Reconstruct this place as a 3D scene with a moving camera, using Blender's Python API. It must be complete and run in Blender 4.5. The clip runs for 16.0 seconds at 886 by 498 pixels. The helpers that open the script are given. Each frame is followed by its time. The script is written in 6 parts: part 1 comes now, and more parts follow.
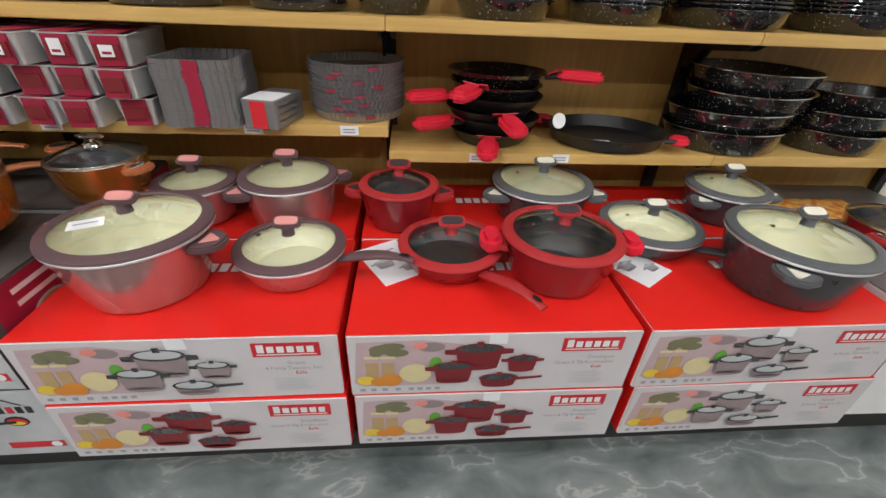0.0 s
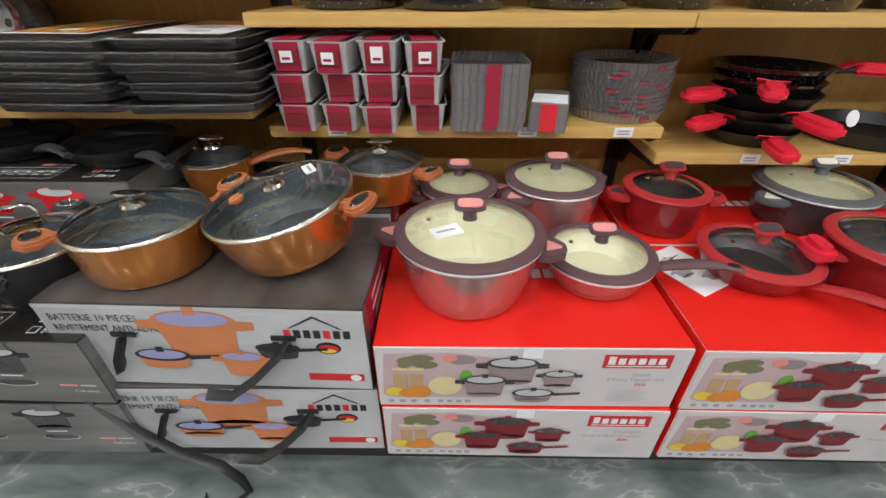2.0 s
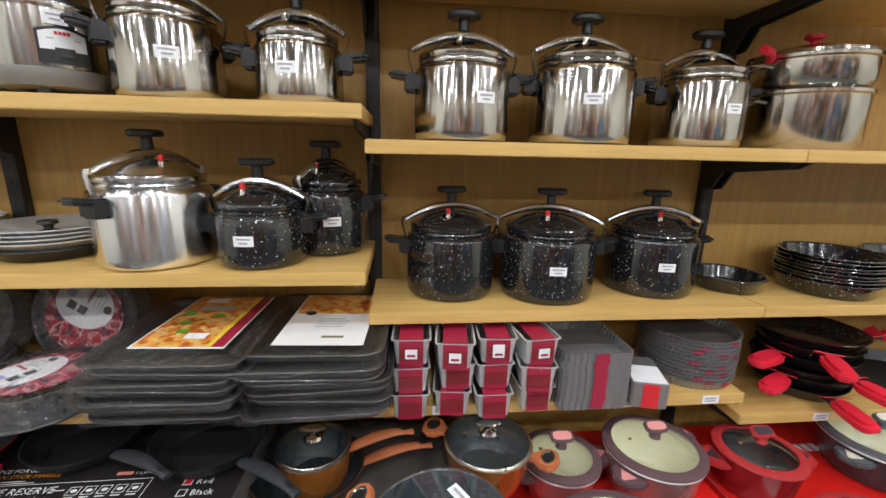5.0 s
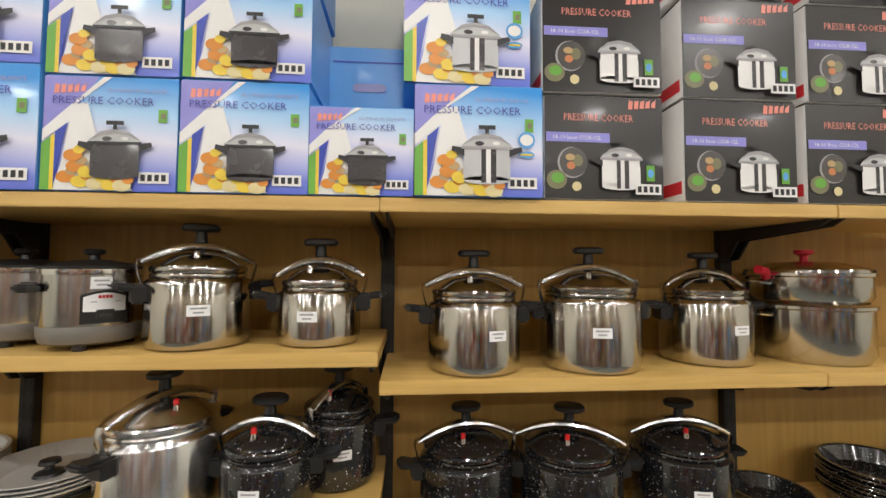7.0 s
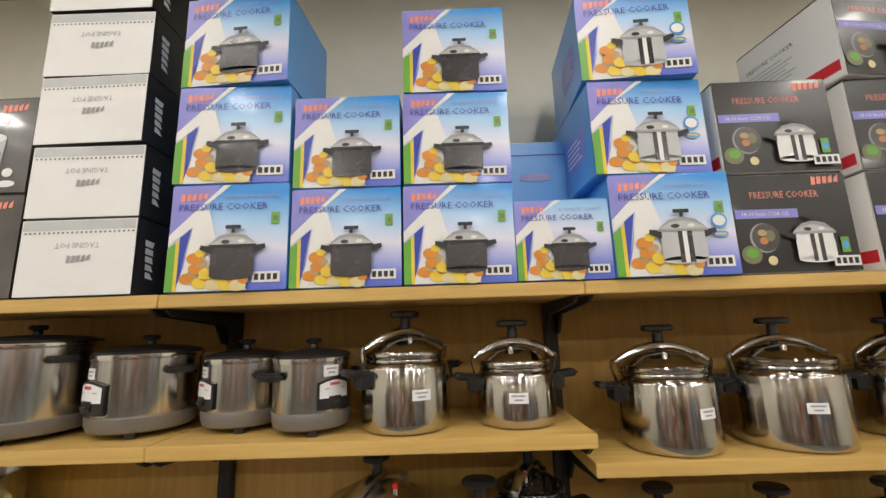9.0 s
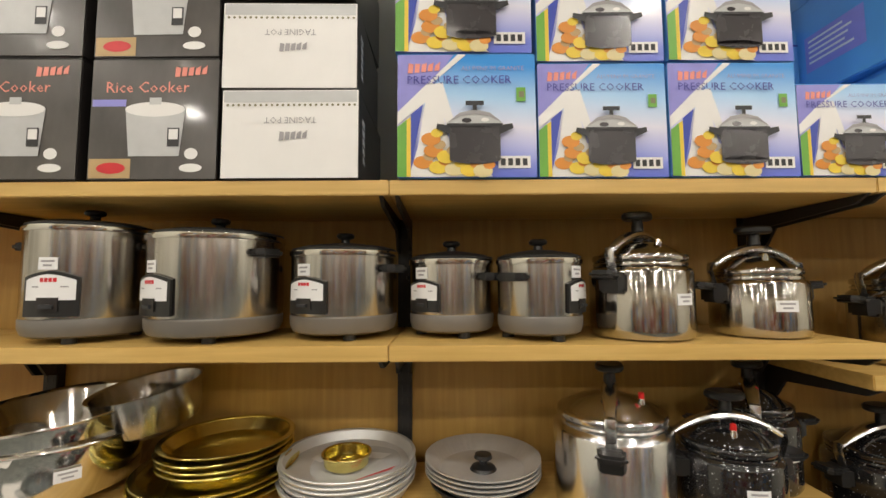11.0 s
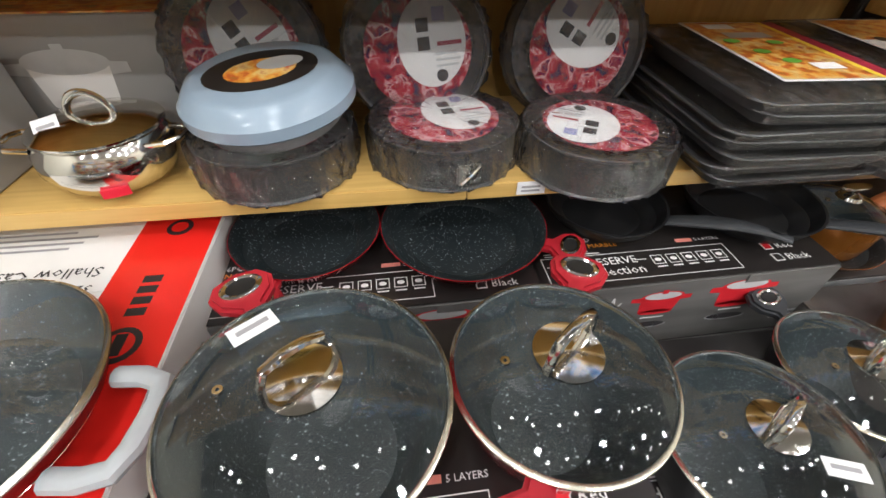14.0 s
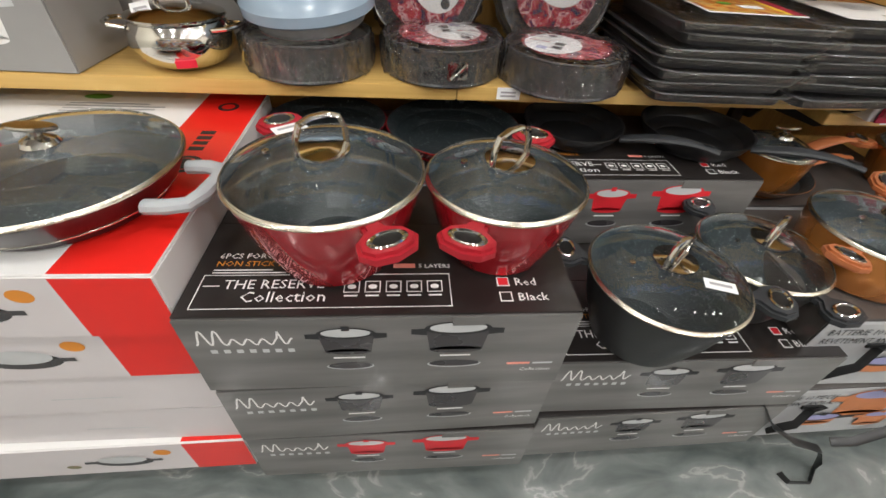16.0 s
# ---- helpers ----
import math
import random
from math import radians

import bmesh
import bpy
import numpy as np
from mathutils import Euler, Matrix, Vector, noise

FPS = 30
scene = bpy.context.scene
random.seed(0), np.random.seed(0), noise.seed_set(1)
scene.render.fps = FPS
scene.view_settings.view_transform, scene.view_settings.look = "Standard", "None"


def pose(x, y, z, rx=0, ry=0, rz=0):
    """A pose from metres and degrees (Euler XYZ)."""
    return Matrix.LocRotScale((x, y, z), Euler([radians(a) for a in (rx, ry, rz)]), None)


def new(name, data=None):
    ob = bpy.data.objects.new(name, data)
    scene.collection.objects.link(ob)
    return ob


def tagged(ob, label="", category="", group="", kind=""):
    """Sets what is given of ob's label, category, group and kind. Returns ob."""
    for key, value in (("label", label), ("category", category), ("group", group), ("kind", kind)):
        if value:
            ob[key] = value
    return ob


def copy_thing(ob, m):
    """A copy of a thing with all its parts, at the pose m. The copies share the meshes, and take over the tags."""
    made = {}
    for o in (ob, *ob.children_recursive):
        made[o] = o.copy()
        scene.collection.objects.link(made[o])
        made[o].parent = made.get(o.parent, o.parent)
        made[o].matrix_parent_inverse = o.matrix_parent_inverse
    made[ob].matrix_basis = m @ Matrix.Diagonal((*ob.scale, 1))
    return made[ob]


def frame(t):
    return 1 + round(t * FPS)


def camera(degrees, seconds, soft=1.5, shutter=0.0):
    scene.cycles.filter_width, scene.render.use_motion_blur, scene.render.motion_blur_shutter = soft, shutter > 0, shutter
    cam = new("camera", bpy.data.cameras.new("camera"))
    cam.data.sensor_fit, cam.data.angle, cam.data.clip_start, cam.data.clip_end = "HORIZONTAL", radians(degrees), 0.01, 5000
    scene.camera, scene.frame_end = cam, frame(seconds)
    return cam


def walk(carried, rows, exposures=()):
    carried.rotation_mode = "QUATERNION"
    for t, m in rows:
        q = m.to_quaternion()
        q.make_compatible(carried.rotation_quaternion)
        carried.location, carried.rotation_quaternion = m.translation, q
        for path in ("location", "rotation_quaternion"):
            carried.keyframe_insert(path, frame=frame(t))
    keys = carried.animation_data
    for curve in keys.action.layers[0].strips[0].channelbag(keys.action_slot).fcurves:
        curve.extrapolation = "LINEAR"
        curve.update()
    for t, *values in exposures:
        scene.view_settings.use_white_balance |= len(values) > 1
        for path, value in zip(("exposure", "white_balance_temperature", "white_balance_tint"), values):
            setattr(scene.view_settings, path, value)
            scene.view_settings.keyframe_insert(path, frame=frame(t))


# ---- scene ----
cam = camera(93.8, 16.0)
METRES, EYE, TILT, LEAN, TURN = 3.7, 1.11, 0.0, 0.0, -5.7
ROWS = [
    (0.0, 0.0, 0.0, 0.0, 1.46, -32.32, -2.31),
    (0.5, -0.0284, -0.0063, 0.0034, 2.95, -31.36, -2.22),
    (1.0, -0.0874, -0.0118, 0.0097, 4.36, -31.1, -1.84),
    (1.5, -0.1375, -0.0143, 0.0082, 5.87, -31.07, -1.07),
    (2.0, -0.1755, -0.0024, 0.0004, 6.55, -33.29, 0.02),
    (2.5, -0.217, 0.0109, 0.0037, 4.66, -34.68, 0.4),
    (3.0, -0.2568, 0.0011, 0.01, 1.94, -32.84, 0.18),
    (3.5, -0.2924, -0.0056, 0.0277, 0.64, -28.5, -0.67),
    (4.0, -0.2966, 0.0056, 0.0511, 0.56, -23.32, -1.33),
    (4.5, -0.2911, 0.021, 0.0708, 0.25, -18.25, -1.48),
    (7.0, -0.2964, 0.0285, 0.1661, 1.24, 2.61, -0.21),
    (7.5, -0.2973, 0.0253, 0.1723, 1.86, 6.1, 0.12),
    (8.0, -0.3064, 0.0227, 0.1737, 2.9, 8.67, 0.71),
    (8.5, -0.3439, 0.018, 0.1744, 4.6, 10.28, 1.36),
    (9.0, -0.3999, 0.0013, 0.1815, 6.52, 10.75, 1.83),
    (9.5, -0.4455, -0.0032, 0.1773, 8.07, 10.43, 1.78),
    (10.0, -0.4957, 0.0232, 0.1675, 8.36, 9.17, 1.25),
    (12.5, -0.5973, 0.0227, 0.1092, 0.72, -10.49, -0.85),
    (13.0, -0.6117, 0.0462, 0.0811, 0.23, -19.06, -0.1),
    (13.5, -0.6276, 0.067, 0.0526, -1.56, -31.71, -0.05),
    (14.0, -0.6304, 0.0811, 0.0348, -2.19, -42.48, -0.94),
    (14.5, -0.6291, 0.0839, 0.0262, -2.44, -48.97, -1.98),
    (15.0, -0.6285, 0.0694, 0.0235, -1.92, -50.54, -2.92),
    (15.5, -0.6237, 0.0414, 0.0195, 0.02, -47.03, -3.35),
    (16.0, -0.618, -0.0025, 0.0155, 1.49, -41.53, -3.23),
]
walk(cam, [(t, pose(0, 0, EYE, TILT, LEAN, TURN) @ pose(METRES * x, METRES * y, METRES * z, 90 + pitch, roll, yaw)) for t, x, y, z, yaw, pitch, roll in ROWS],
     [(0.0, -0.2, 6050, 10), (1.0, -0.06, 6050, 10), (2.5, -0.08, 6000, 10), (3.5, 0.05, 5900, 10), (4.5, 0.05, 5800, 10), (7.0, -0.3, 6550, 10), (10.0, -0.42, 6800, 10), (12.5, -0.05, 7300, 10), (13.5, 0.26, 6500, 10), (14.5, 0.2, 6050, 10), (15.0, 0.08, 6100, 10), (16.0, 0.05, 6350, 10)])

# ---- light ----
world = bpy.data.worlds.new("world")
scene.world = world
world.use_nodes = True
world.node_tree.nodes["Background"].inputs["Color"].default_value = (1.0, 0.97, 0.92, 1)
world.node_tree.nodes["Background"].inputs["Strength"].default_value = 0.15
CEILING = 3.15
for lx in (-4.2, -2.6, -1.0, 0.6, 2.2):
    for ly, power in ((0.62, 3.5), (-0.15, 11.5), (-1.5, 18.0), (-3.0, 19.0)):
        lamp = bpy.data.lights.new("ceiling_lamp_light", "AREA")
        lamp.shape, lamp.size, lamp.energy, lamp.color = "DISK", 0.07 if ly > 0 else 0.16, power, (1.0, 0.975, 0.94)
        new("ceiling_lamp_light", lamp).matrix_world = pose(lx, ly, CEILING - 0.03)


# ---- materials ----
def mat(name, col, rough=0.5, metal=0.0, var=0.1, scale=25.0, bump=0.0, coat=0.0, stretch=(1, 1, 1), emit=0.0, rvar=0.1):
    m = bpy.data.materials.new(name)
    m.use_nodes = True
    nt = m.node_tree
    b = nt.nodes["Principled BSDF"]
    b.inputs["Metallic"].default_value = metal
    b.inputs["Coat Weight"].default_value = coat
    b.inputs["Coat Roughness"].default_value = 0.08
    co = nt.nodes.new("ShaderNodeTexCoord")
    mp = nt.nodes.new("ShaderNodeMapping")
    mp.inputs["Scale"].default_value = stretch
    nt.links.new(co.outputs["Object"], mp.inputs["Vector"])
    n = nt.nodes.new("ShaderNodeTexNoise")
    n.inputs["Scale"].default_value, n.inputs["Detail"].default_value = scale, 5
    n2 = nt.nodes.new("ShaderNodeTexNoise")
    n2.inputs["Scale"].default_value, n2.inputs["Detail"].default_value = scale / 7, 3
    add = nt.nodes.new("ShaderNodeMath")
    add.operation = "ADD"
    for k in (n, n2):
        nt.links.new(mp.outputs[0], k.inputs["Vector"])
    nt.links.new(n.outputs["Fac"], add.inputs[0])
    nt.links.new(n2.outputs["Fac"], add.inputs[1])
    ra = nt.nodes.new("ShaderNodeMapRange")
    ra.inputs["From Min"].default_value, ra.inputs["From Max"].default_value = 0.6, 1.4
    ra.inputs["To Min"].default_value, ra.inputs["To Max"].default_value = 1 - var, 1 + var
    nt.links.new(add.outputs[0], ra.inputs["Value"])
    mul = nt.nodes.new("ShaderNodeVectorMath")
    mul.operation = "SCALE"
    mul.inputs[0].default_value = col[:3]
    nt.links.new(ra.outputs[0], mul.inputs["Scale"])
    nt.links.new(mul.outputs[0], b.inputs["Base Color"])
    rr = nt.nodes.new("ShaderNodeMapRange")
    rr.inputs["From Min"].default_value, rr.inputs["From Max"].default_value = 0.6, 1.4
    rr.inputs["To Min"].default_value, rr.inputs["To Max"].default_value = rough * (1 - rvar), min(1, rough * (1 + rvar))
    nt.links.new(add.outputs[0], rr.inputs["Value"])
    nt.links.new(rr.outputs[0], b.inputs["Roughness"])
    if bump:
        bp = nt.nodes.new("ShaderNodeBump")
        bp.inputs["Strength"].default_value, bp.inputs["Distance"].default_value = bump, 0.002
        nt.links.new(n.outputs["Fac"], bp.inputs["Height"])
        nt.links.new(bp.outputs[0], b.inputs["Normal"])
    if emit:
        b.inputs["Emission Color"].default_value = (*col[:3], 1)
        b.inputs["Emission Strength"].default_value = emit
    return m


def ramp(nt, stops):
    r = nt.nodes.new("ShaderNodeValToRGB")
    while len(r.color_ramp.elements) < len(stops):
        r.color_ramp.elements.new(0.5)
    for e, (p, c) in zip(r.color_ramp.elements, stops):
        e.position, e.color = p, (*c, 1)
    return r


def speckled(name, col, fleck=(0.75, 0.75, 0.72), scale=260.0, amount=0.30, rough=0.25, coat=0.5):
    m = mat(name, col, rough, 0, 0.12, 40, coat=coat)
    nt = m.node_tree
    b = nt.nodes["Principled BSDF"]
    base = b.inputs["Base Color"].links[0].from_socket
    v = nt.nodes.new("ShaderNodeTexNoise")
    v.inputs["Scale"].default_value, v.inputs["Detail"].default_value = scale, 2
    co = nt.nodes.new("ShaderNodeTexCoord")
    nt.links.new(co.outputs["Object"], v.inputs["Vector"])
    r = ramp(nt, [(1 - amount - 0.012, (0, 0, 0)), (1 - amount + 0.02, (1, 1, 1))])
    nt.links.new(v.outputs["Fac"], r.inputs[0])
    mx = nt.nodes.new("ShaderNodeMix")
    mx.data_type = "RGBA"
    nt.links.new(r.outputs[0], mx.inputs[0])
    nt.links.new(base, mx.inputs[6])
    mx.inputs[7].default_value = (*fleck, 1)
    nt.links.new(mx.outputs[2], b.inputs["Base Color"])
    return m


def noise_ramp(name, stops, scale, stretch=(1, 1, 1), rough=0.5, coat=0.0, distort=0.0, detail=6.0, bump=0.0):
    m = mat(name, (0.5, 0.5, 0.5), rough, 0, 0.1, scale, coat=coat)
    nt = m.node_tree
    b = nt.nodes["Principled BSDF"]
    co = nt.nodes.new("ShaderNodeTexCoord")
    mp = nt.nodes.new("ShaderNodeMapping")
    mp.inputs["Scale"].default_value = stretch
    n = nt.nodes.new("ShaderNodeTexNoise")
    n.inputs["Scale"].default_value, n.inputs["Detail"].default_value, n.inputs["Distortion"].default_value = scale, detail, distort
    r = ramp(nt, stops)
    nt.links.new(co.outputs["Object"], mp.inputs["Vector"])
    nt.links.new(mp.outputs[0], n.inputs["Vector"])
    nt.links.new(n.outputs["Fac"], r.inputs[0])
    nt.links.new(r.outputs[0], b.inputs["Base Color"])
    if bump:
        bp = nt.nodes.new("ShaderNodeBump")
        bp.inputs["Strength"].default_value, bp.inputs["Distance"].default_value = bump, 0.001
        nt.links.new(n.outputs["Fac"], bp.inputs["Height"])
        nt.links.new(bp.outputs[0], b.inputs["Normal"])
    return m


def gradient(name, stops, axis, rough=0.35, coat=0.2):
    """Printed colour that runs along one direction of the carton."""
    m = mat(name, (0.5, 0.5, 0.5), rough, coat=coat)
    nt = m.node_tree
    b = nt.nodes["Principled BSDF"]
    co = nt.nodes.new("ShaderNodeTexCoord")
    d = nt.nodes.new("ShaderNodeVectorMath")
    d.operation = "DOT_PRODUCT"
    d.inputs[1].default_value = axis
    r = ramp(nt, stops)
    nt.links.new(co.outputs["Object"], d.inputs[0])
    nt.links.new(d.outputs["Value"], r.inputs[0])
    nt.links.new(r.outputs[0], b.inputs["Base Color"])
    return m


def glass(name, tint=(1, 1, 1)):
    m = bpy.data.materials.new(name)
    m.use_nodes = True
    b = m.node_tree.nodes["Principled BSDF"]
    b.inputs["Base Color"].default_value = (*tint, 1)
    b.inputs["Transmission Weight"].default_value, b.inputs["Roughness"].default_value, b.inputs["IOR"].default_value = 1.0, 0.02, 1.45
    return m


WOOD = noise_ramp("oak_veneer", [(0.3, (0.56, 0.35, 0.10)), (0.55, (0.64, 0.415, 0.13)), (0.75, (0.70, 0.465, 0.16))], 9, (0.35, 8, 8), 0.42, 0.1, 0.3, bump=0.03)
# the same oak with the shade behind the boards put into its colour
WOOD_BACK_SHADED = noise_ramp("oak_back_panel_shaded", [(0.3, (0.45, 0.262, 0.066)), (0.55, (0.51, 0.308, 0.083)), (0.75, (0.57, 0.35, 0.10))], 9, (6, 6, 0.4), 0.5, 0.0, 0.3, bump=0.03)
PLASTER = mat("cream_plaster", (0.80, 0.78, 0.68), 0.85, var=0.04, scale=12, bump=0.1)
CEIL = mat("ceiling_grey", (0.28, 0.27, 0.25), 0.9, var=0.06, scale=8)
TRIM_WHITE = mat("lamp_trim_white", (0.75, 0.74, 0.70), 0.6, var=0.03, scale=8)
FLOOR = noise_ramp("grey_marble", [(0.30, (0.085, 0.10, 0.096)), (0.47, (0.15, 0.168, 0.16)), (0.56, (0.20, 0.215, 0.205)), (0.578, (0.31, 0.32, 0.30)), (0.60, (0.19, 0.205, 0.197)), (0.75, (0.12, 0.135, 0.13))], 4.6, (1, 1.9, 1), 0.18, 0.2, 0.55, 12)
BLACK_METAL = mat("black_powder_coat", (0.018, 0.017, 0.016), 0.5, 0, 0.2, 60)
PLINTH = mat("dark_plinth", (0.03, 0.028, 0.026), 0.6, var=0.2)
STEEL = mat("polished_steel", (0.72, 0.70, 0.66), 0.10, 1, 0.05, 12, rvar=0.3)
# brushed steel; upright reflection streaks are painted into its colour
STEEL_SHEEN = mat("brushed_steel_sheen", (0.54, 0.52, 0.49), 0.20, 1, 0.34, 22, stretch=(3, 3, 0.01), rvar=0.25)
STEEL_POT = mat("buffed_steel", (0.50, 0.475, 0.435), 0.13, 1, 0.06, 12, rvar=0.3)
ALU_POT = mat("buffed_aluminium", (0.80, 0.80, 0.80), 0.20, 1, 0.06, 12, rvar=0.3)
for _m in (STEEL_SHEEN, STEEL_POT, ALU_POT):
    _t = _m.node_tree.nodes.new("ShaderNodeTangent")
    _t.direction_type, _t.axis = "RADIAL", "Z"
    _b = _m.node_tree.nodes["Principled BSDF"]
    _b.inputs["Anisotropic"].default_value = 0.85
    _b.inputs["Anisotropic Rotation"].default_value = 0.25
    _m.node_tree.links.new(_t.outputs[0], _b.inputs["Tangent"])
ALU = mat("aluminium", (0.78, 0.78, 0.77), 0.24, 1, 0.08, 40, rvar=0.3)
ALU_WHITE = mat("pale_aluminium", (0.72, 0.72, 0.71), 0.42, 0.6, 0.08, 40, rvar=0.3)
GOLD = mat("gold_anodised", (0.76, 0.65, 0.24), 0.2, 1, 0.12, 40, rvar=0.3)
BAKELITE = mat("black_bakelite", (0.015, 0.015, 0.015), 0.35, 0, 0.2, 60)
ENAMEL = speckled("black_speckled_enamel", (0.010, 0.010, 0.011), amount=0.308, scale=210, rough=0.16, coat=0.8)
GRANITE_PAN = speckled("dark_granite_coating", (0.010, 0.015, 0.017), (0.36, 0.40, 0.41), 330, 0.325, 0.5, 0.0)
NONSTICK = mat("black_nonstick", (0.016, 0.016, 0.017), 0.38, 0, 0.15, 80, bump=0.05)
TRAYMAT = mat("dark_carbon_steel", (0.055, 0.053, 0.054), 0.30, 0.3, 0.15, 50, coat=0.3)
TIN_DARK = mat("dark_grey_tin", (0.045, 0.044, 0.045), 0.28, 0.3, 0.12, 50, coat=0.3)
TIN_GREY = mat("grey_nonstick_tin", (0.30, 0.295, 0.295), 0.36, 0.6, 0.15, 50)
ROSE = mat("mauve_rose_enamel", (0.50, 0.29, 0.27), 0.18, 0.65, 0.06, 15, coat=0.5)
RED_DARK = mat("deep_red_enamel", (0.24, 0.012, 0.016), 0.22, 0.1, 0.1, 15, coat=0.6)
RED_BRIGHT = mat("bright_red_lacquer", (0.42, 0.008, 0.016), 0.16, 0.2, 0.08, 15, coat=0.8)
CHARCOAL = mat("charcoal_enamel", (0.055, 0.05, 0.053), 0.28, 0.15, 0.1, 20, coat=0.4)
WINE = mat("wine_enamel", (0.020, 0.009, 0.011), 0.3, 0.1, 0.1, 20, coat=0.5)
CREAM = mat("cream_ceramic", (0.52, 0.50, 0.33), 0.3, 0, 0.03, 12, coat=0.3)
COPPER = mat("copper_orange_lacquer", (0.56, 0.20, 0.032), 0.17, 0.65, 0.12, 14, coat=0.8)
COPPER_HANDLE = mat("orange_brown_handle", (0.44, 0.14, 0.05), 0.38, 0, 0.1, 30)
RIM_MAUVE = mat("mauve_silicone", (0.115, 0.065, 0.07), 0.5, 0, 0.1, 30)
RIM_GREY = mat("grey_silicone", (0.105, 0.11, 0.115), 0.5, 0, 0.1, 30)
RIM_RED = mat("red_silicone", (0.42, 0.028, 0.03), 0.45, 0, 0.1, 30)
PINK = mat("salmon_pink_inlay", (0.72, 0.30, 0.27), 0.45, 0, 0.05, 30)
IVORY = mat("ivory_inlay", (0.80, 0.76, 0.62), 0.45, 0, 0.05, 30)
DARK_INLAY = mat("dark_inlay", (0.05, 0.035, 0.04), 0.45)
RED_COVER = mat("red_silicone_cover", (0.72, 0.02, 0.045), 0.42, 0, 0.08, 30)
GREY_HANDLE = mat("light_grey_handle", (0.38, 0.40, 0.41), 0.5, 0, 0.06, 30)
HANDLE_DARK = mat("dark_grey_handle", (0.028, 0.030, 0.033), 0.5, 0, 0.1, 30)
GLASS = glass("clear_glass", (0.97, 0.99, 0.98))
WHITE = mat("white_print", (0.80, 0.79, 0.77), 0.45, 0, 0.03, 20)
PAPER = mat("white_paper", (0.82, 0.82, 0.82), 0.6, 0, 0.03, 20)
LILAC_CARD = mat("white_card_front", (0.64, 0.60, 0.60), 0.38, 0, 0.05, 9, coat=0.15)
GREYTEXT = mat("grey_ink", (0.36, 0.35, 0.36), 0.6)
BLACK_INK = mat("black_ink", (0.02, 0.02, 0.022), 0.5)
RED_CARD = mat("red_card", (0.78, 0.018, 0.012), 0.36, 0, 0.05, 8, coat=0.2)
RED_LOGO = mat("red_ink", (0.62, 0.02, 0.03), 0.42)
CRIMSON = mat("crimson_card", (0.33, 0.015, 0.045), 0.4, 0, 0.1, 12)
CARD_GREY = mat("grey_card", (0.30, 0.295, 0.285), 0.4, 0, 0.1, 7, coat=0.15)
CARD_DARK = noise_ramp("dark_grey_print", [(0.3, (0.085, 0.083, 0.078)), (0.55, (0.16, 0.155, 0.148)), (0.8, (0.27, 0.26, 0.25))], 3.2, (0.6, 1, 5), 0.33, 0.3)
CARD_BLACK = mat("black_card", (0.020, 0.017, 0.016), 0.34, 0, 0.25, 10, coat=0.08, bump=0.04)
CARD_SILVER = noise_ramp("silver_grey_print", [(0.3, (0.34, 0.345, 0.35)), (0.55, (0.54, 0.545, 0.55)), (0.8, (0.70, 0.70, 0.70))], 3, (1, 1, 1), 0.3, 0.35)
CARD_SLATE = noise_ramp("slate_print", [(0.3, (0.045, 0.04, 0.037)), (0.6, (0.10, 0.09, 0.083)), (0.8, (0.16, 0.148, 0.135))], 5, (2, 1, 1), 0.35, 0.3)
KRAFT = mat("brown_board", (0.34, 0.24, 0.15), 0.8)
BLUE = gradient("blue_print", [(0.0, (0.05, 0.09, 0.55)), (0.2, (0.18, 0.23, 0.70)), (0.46, (0.74, 0.74, 0.88)), (0.66, (0.38, 0.62, 0.88)), (0.92, (0.02, 0.28, 0.74))], (0.35, 0, 3.5), 0.38, 0.1)
BLUE_SIDE = mat("light_blue_card", (0.10, 0.36, 0.74), 0.35, 0, 0.12, 6, coat=0.3)
BLUE_DEEP = mat("royal_blue_ink", (0.03, 0.06, 0.42), 0.4)
INDIGO_INK = mat("indigo_ink", (0.06, 0.06, 0.34), 0.4)
TAUPE = mat("taupe_grey_plastic", (0.17, 0.155, 0.135), 0.4, 0, 0.08, 30)
STEEL_RIM = mat("lid_band_steel", (0.62, 0.57, 0.48), 0.26, 1, 0.1, 30)
YELLOW_INK = mat("yellow_ink", (0.80, 0.58, 0.05), 0.45)
GREEN_INK = mat("green_ink", (0.14, 0.40, 0.05), 0.45)
ORANGE_INK = mat("orange_ink", (0.70, 0.26, 0.03), 0.45)
OLIVE_INK = mat("olive_ink", (0.20, 0.19, 0.10), 0.45)
TAN_INK = mat("tan_ink", (0.50, 0.34, 0.16), 0.5)
CREAM_INK = mat("cream_ink", (0.72, 0.62, 0.33), 0.5)
BLUSH_INK = mat("blush_ink", (0.55, 0.40, 0.41), 0.5)
MAUVE_INK = mat("mauve_ink", (0.30, 0.235, 0.235), 0.45)
MAROON_INK = mat("maroon_ink", (0.20, 0.015, 0.02), 0.45)
SALMON_INK = mat("salmon_ink", (0.80, 0.28, 0.22), 0.45)
COPPER_INK = mat("copper_ink", (0.58, 0.21, 0.08), 0.45)
LAVENDER_INK = mat("lavender_ink", (0.33, 0.33, 0.55), 0.45)
PURPLE_INK = mat("purple_ink", (0.27, 0.26, 0.66), 0.45)
STEEL_INK = mat("steel_grey_ink", (0.52, 0.53, 0.53), 0.4)
PIZZA = noise_ramp("food_print", [(0.25, (0.16, 0.22, 0.04)), (0.4, (0.55, 0.10, 0.02)), (0.5, (0.78, 0.36, 0.05)), (0.6, (0.80, 0.58, 0.22)), (0.72, (0.50, 0.06, 0.03))], 34, (1, 1, 1), 0.3, 0.3)
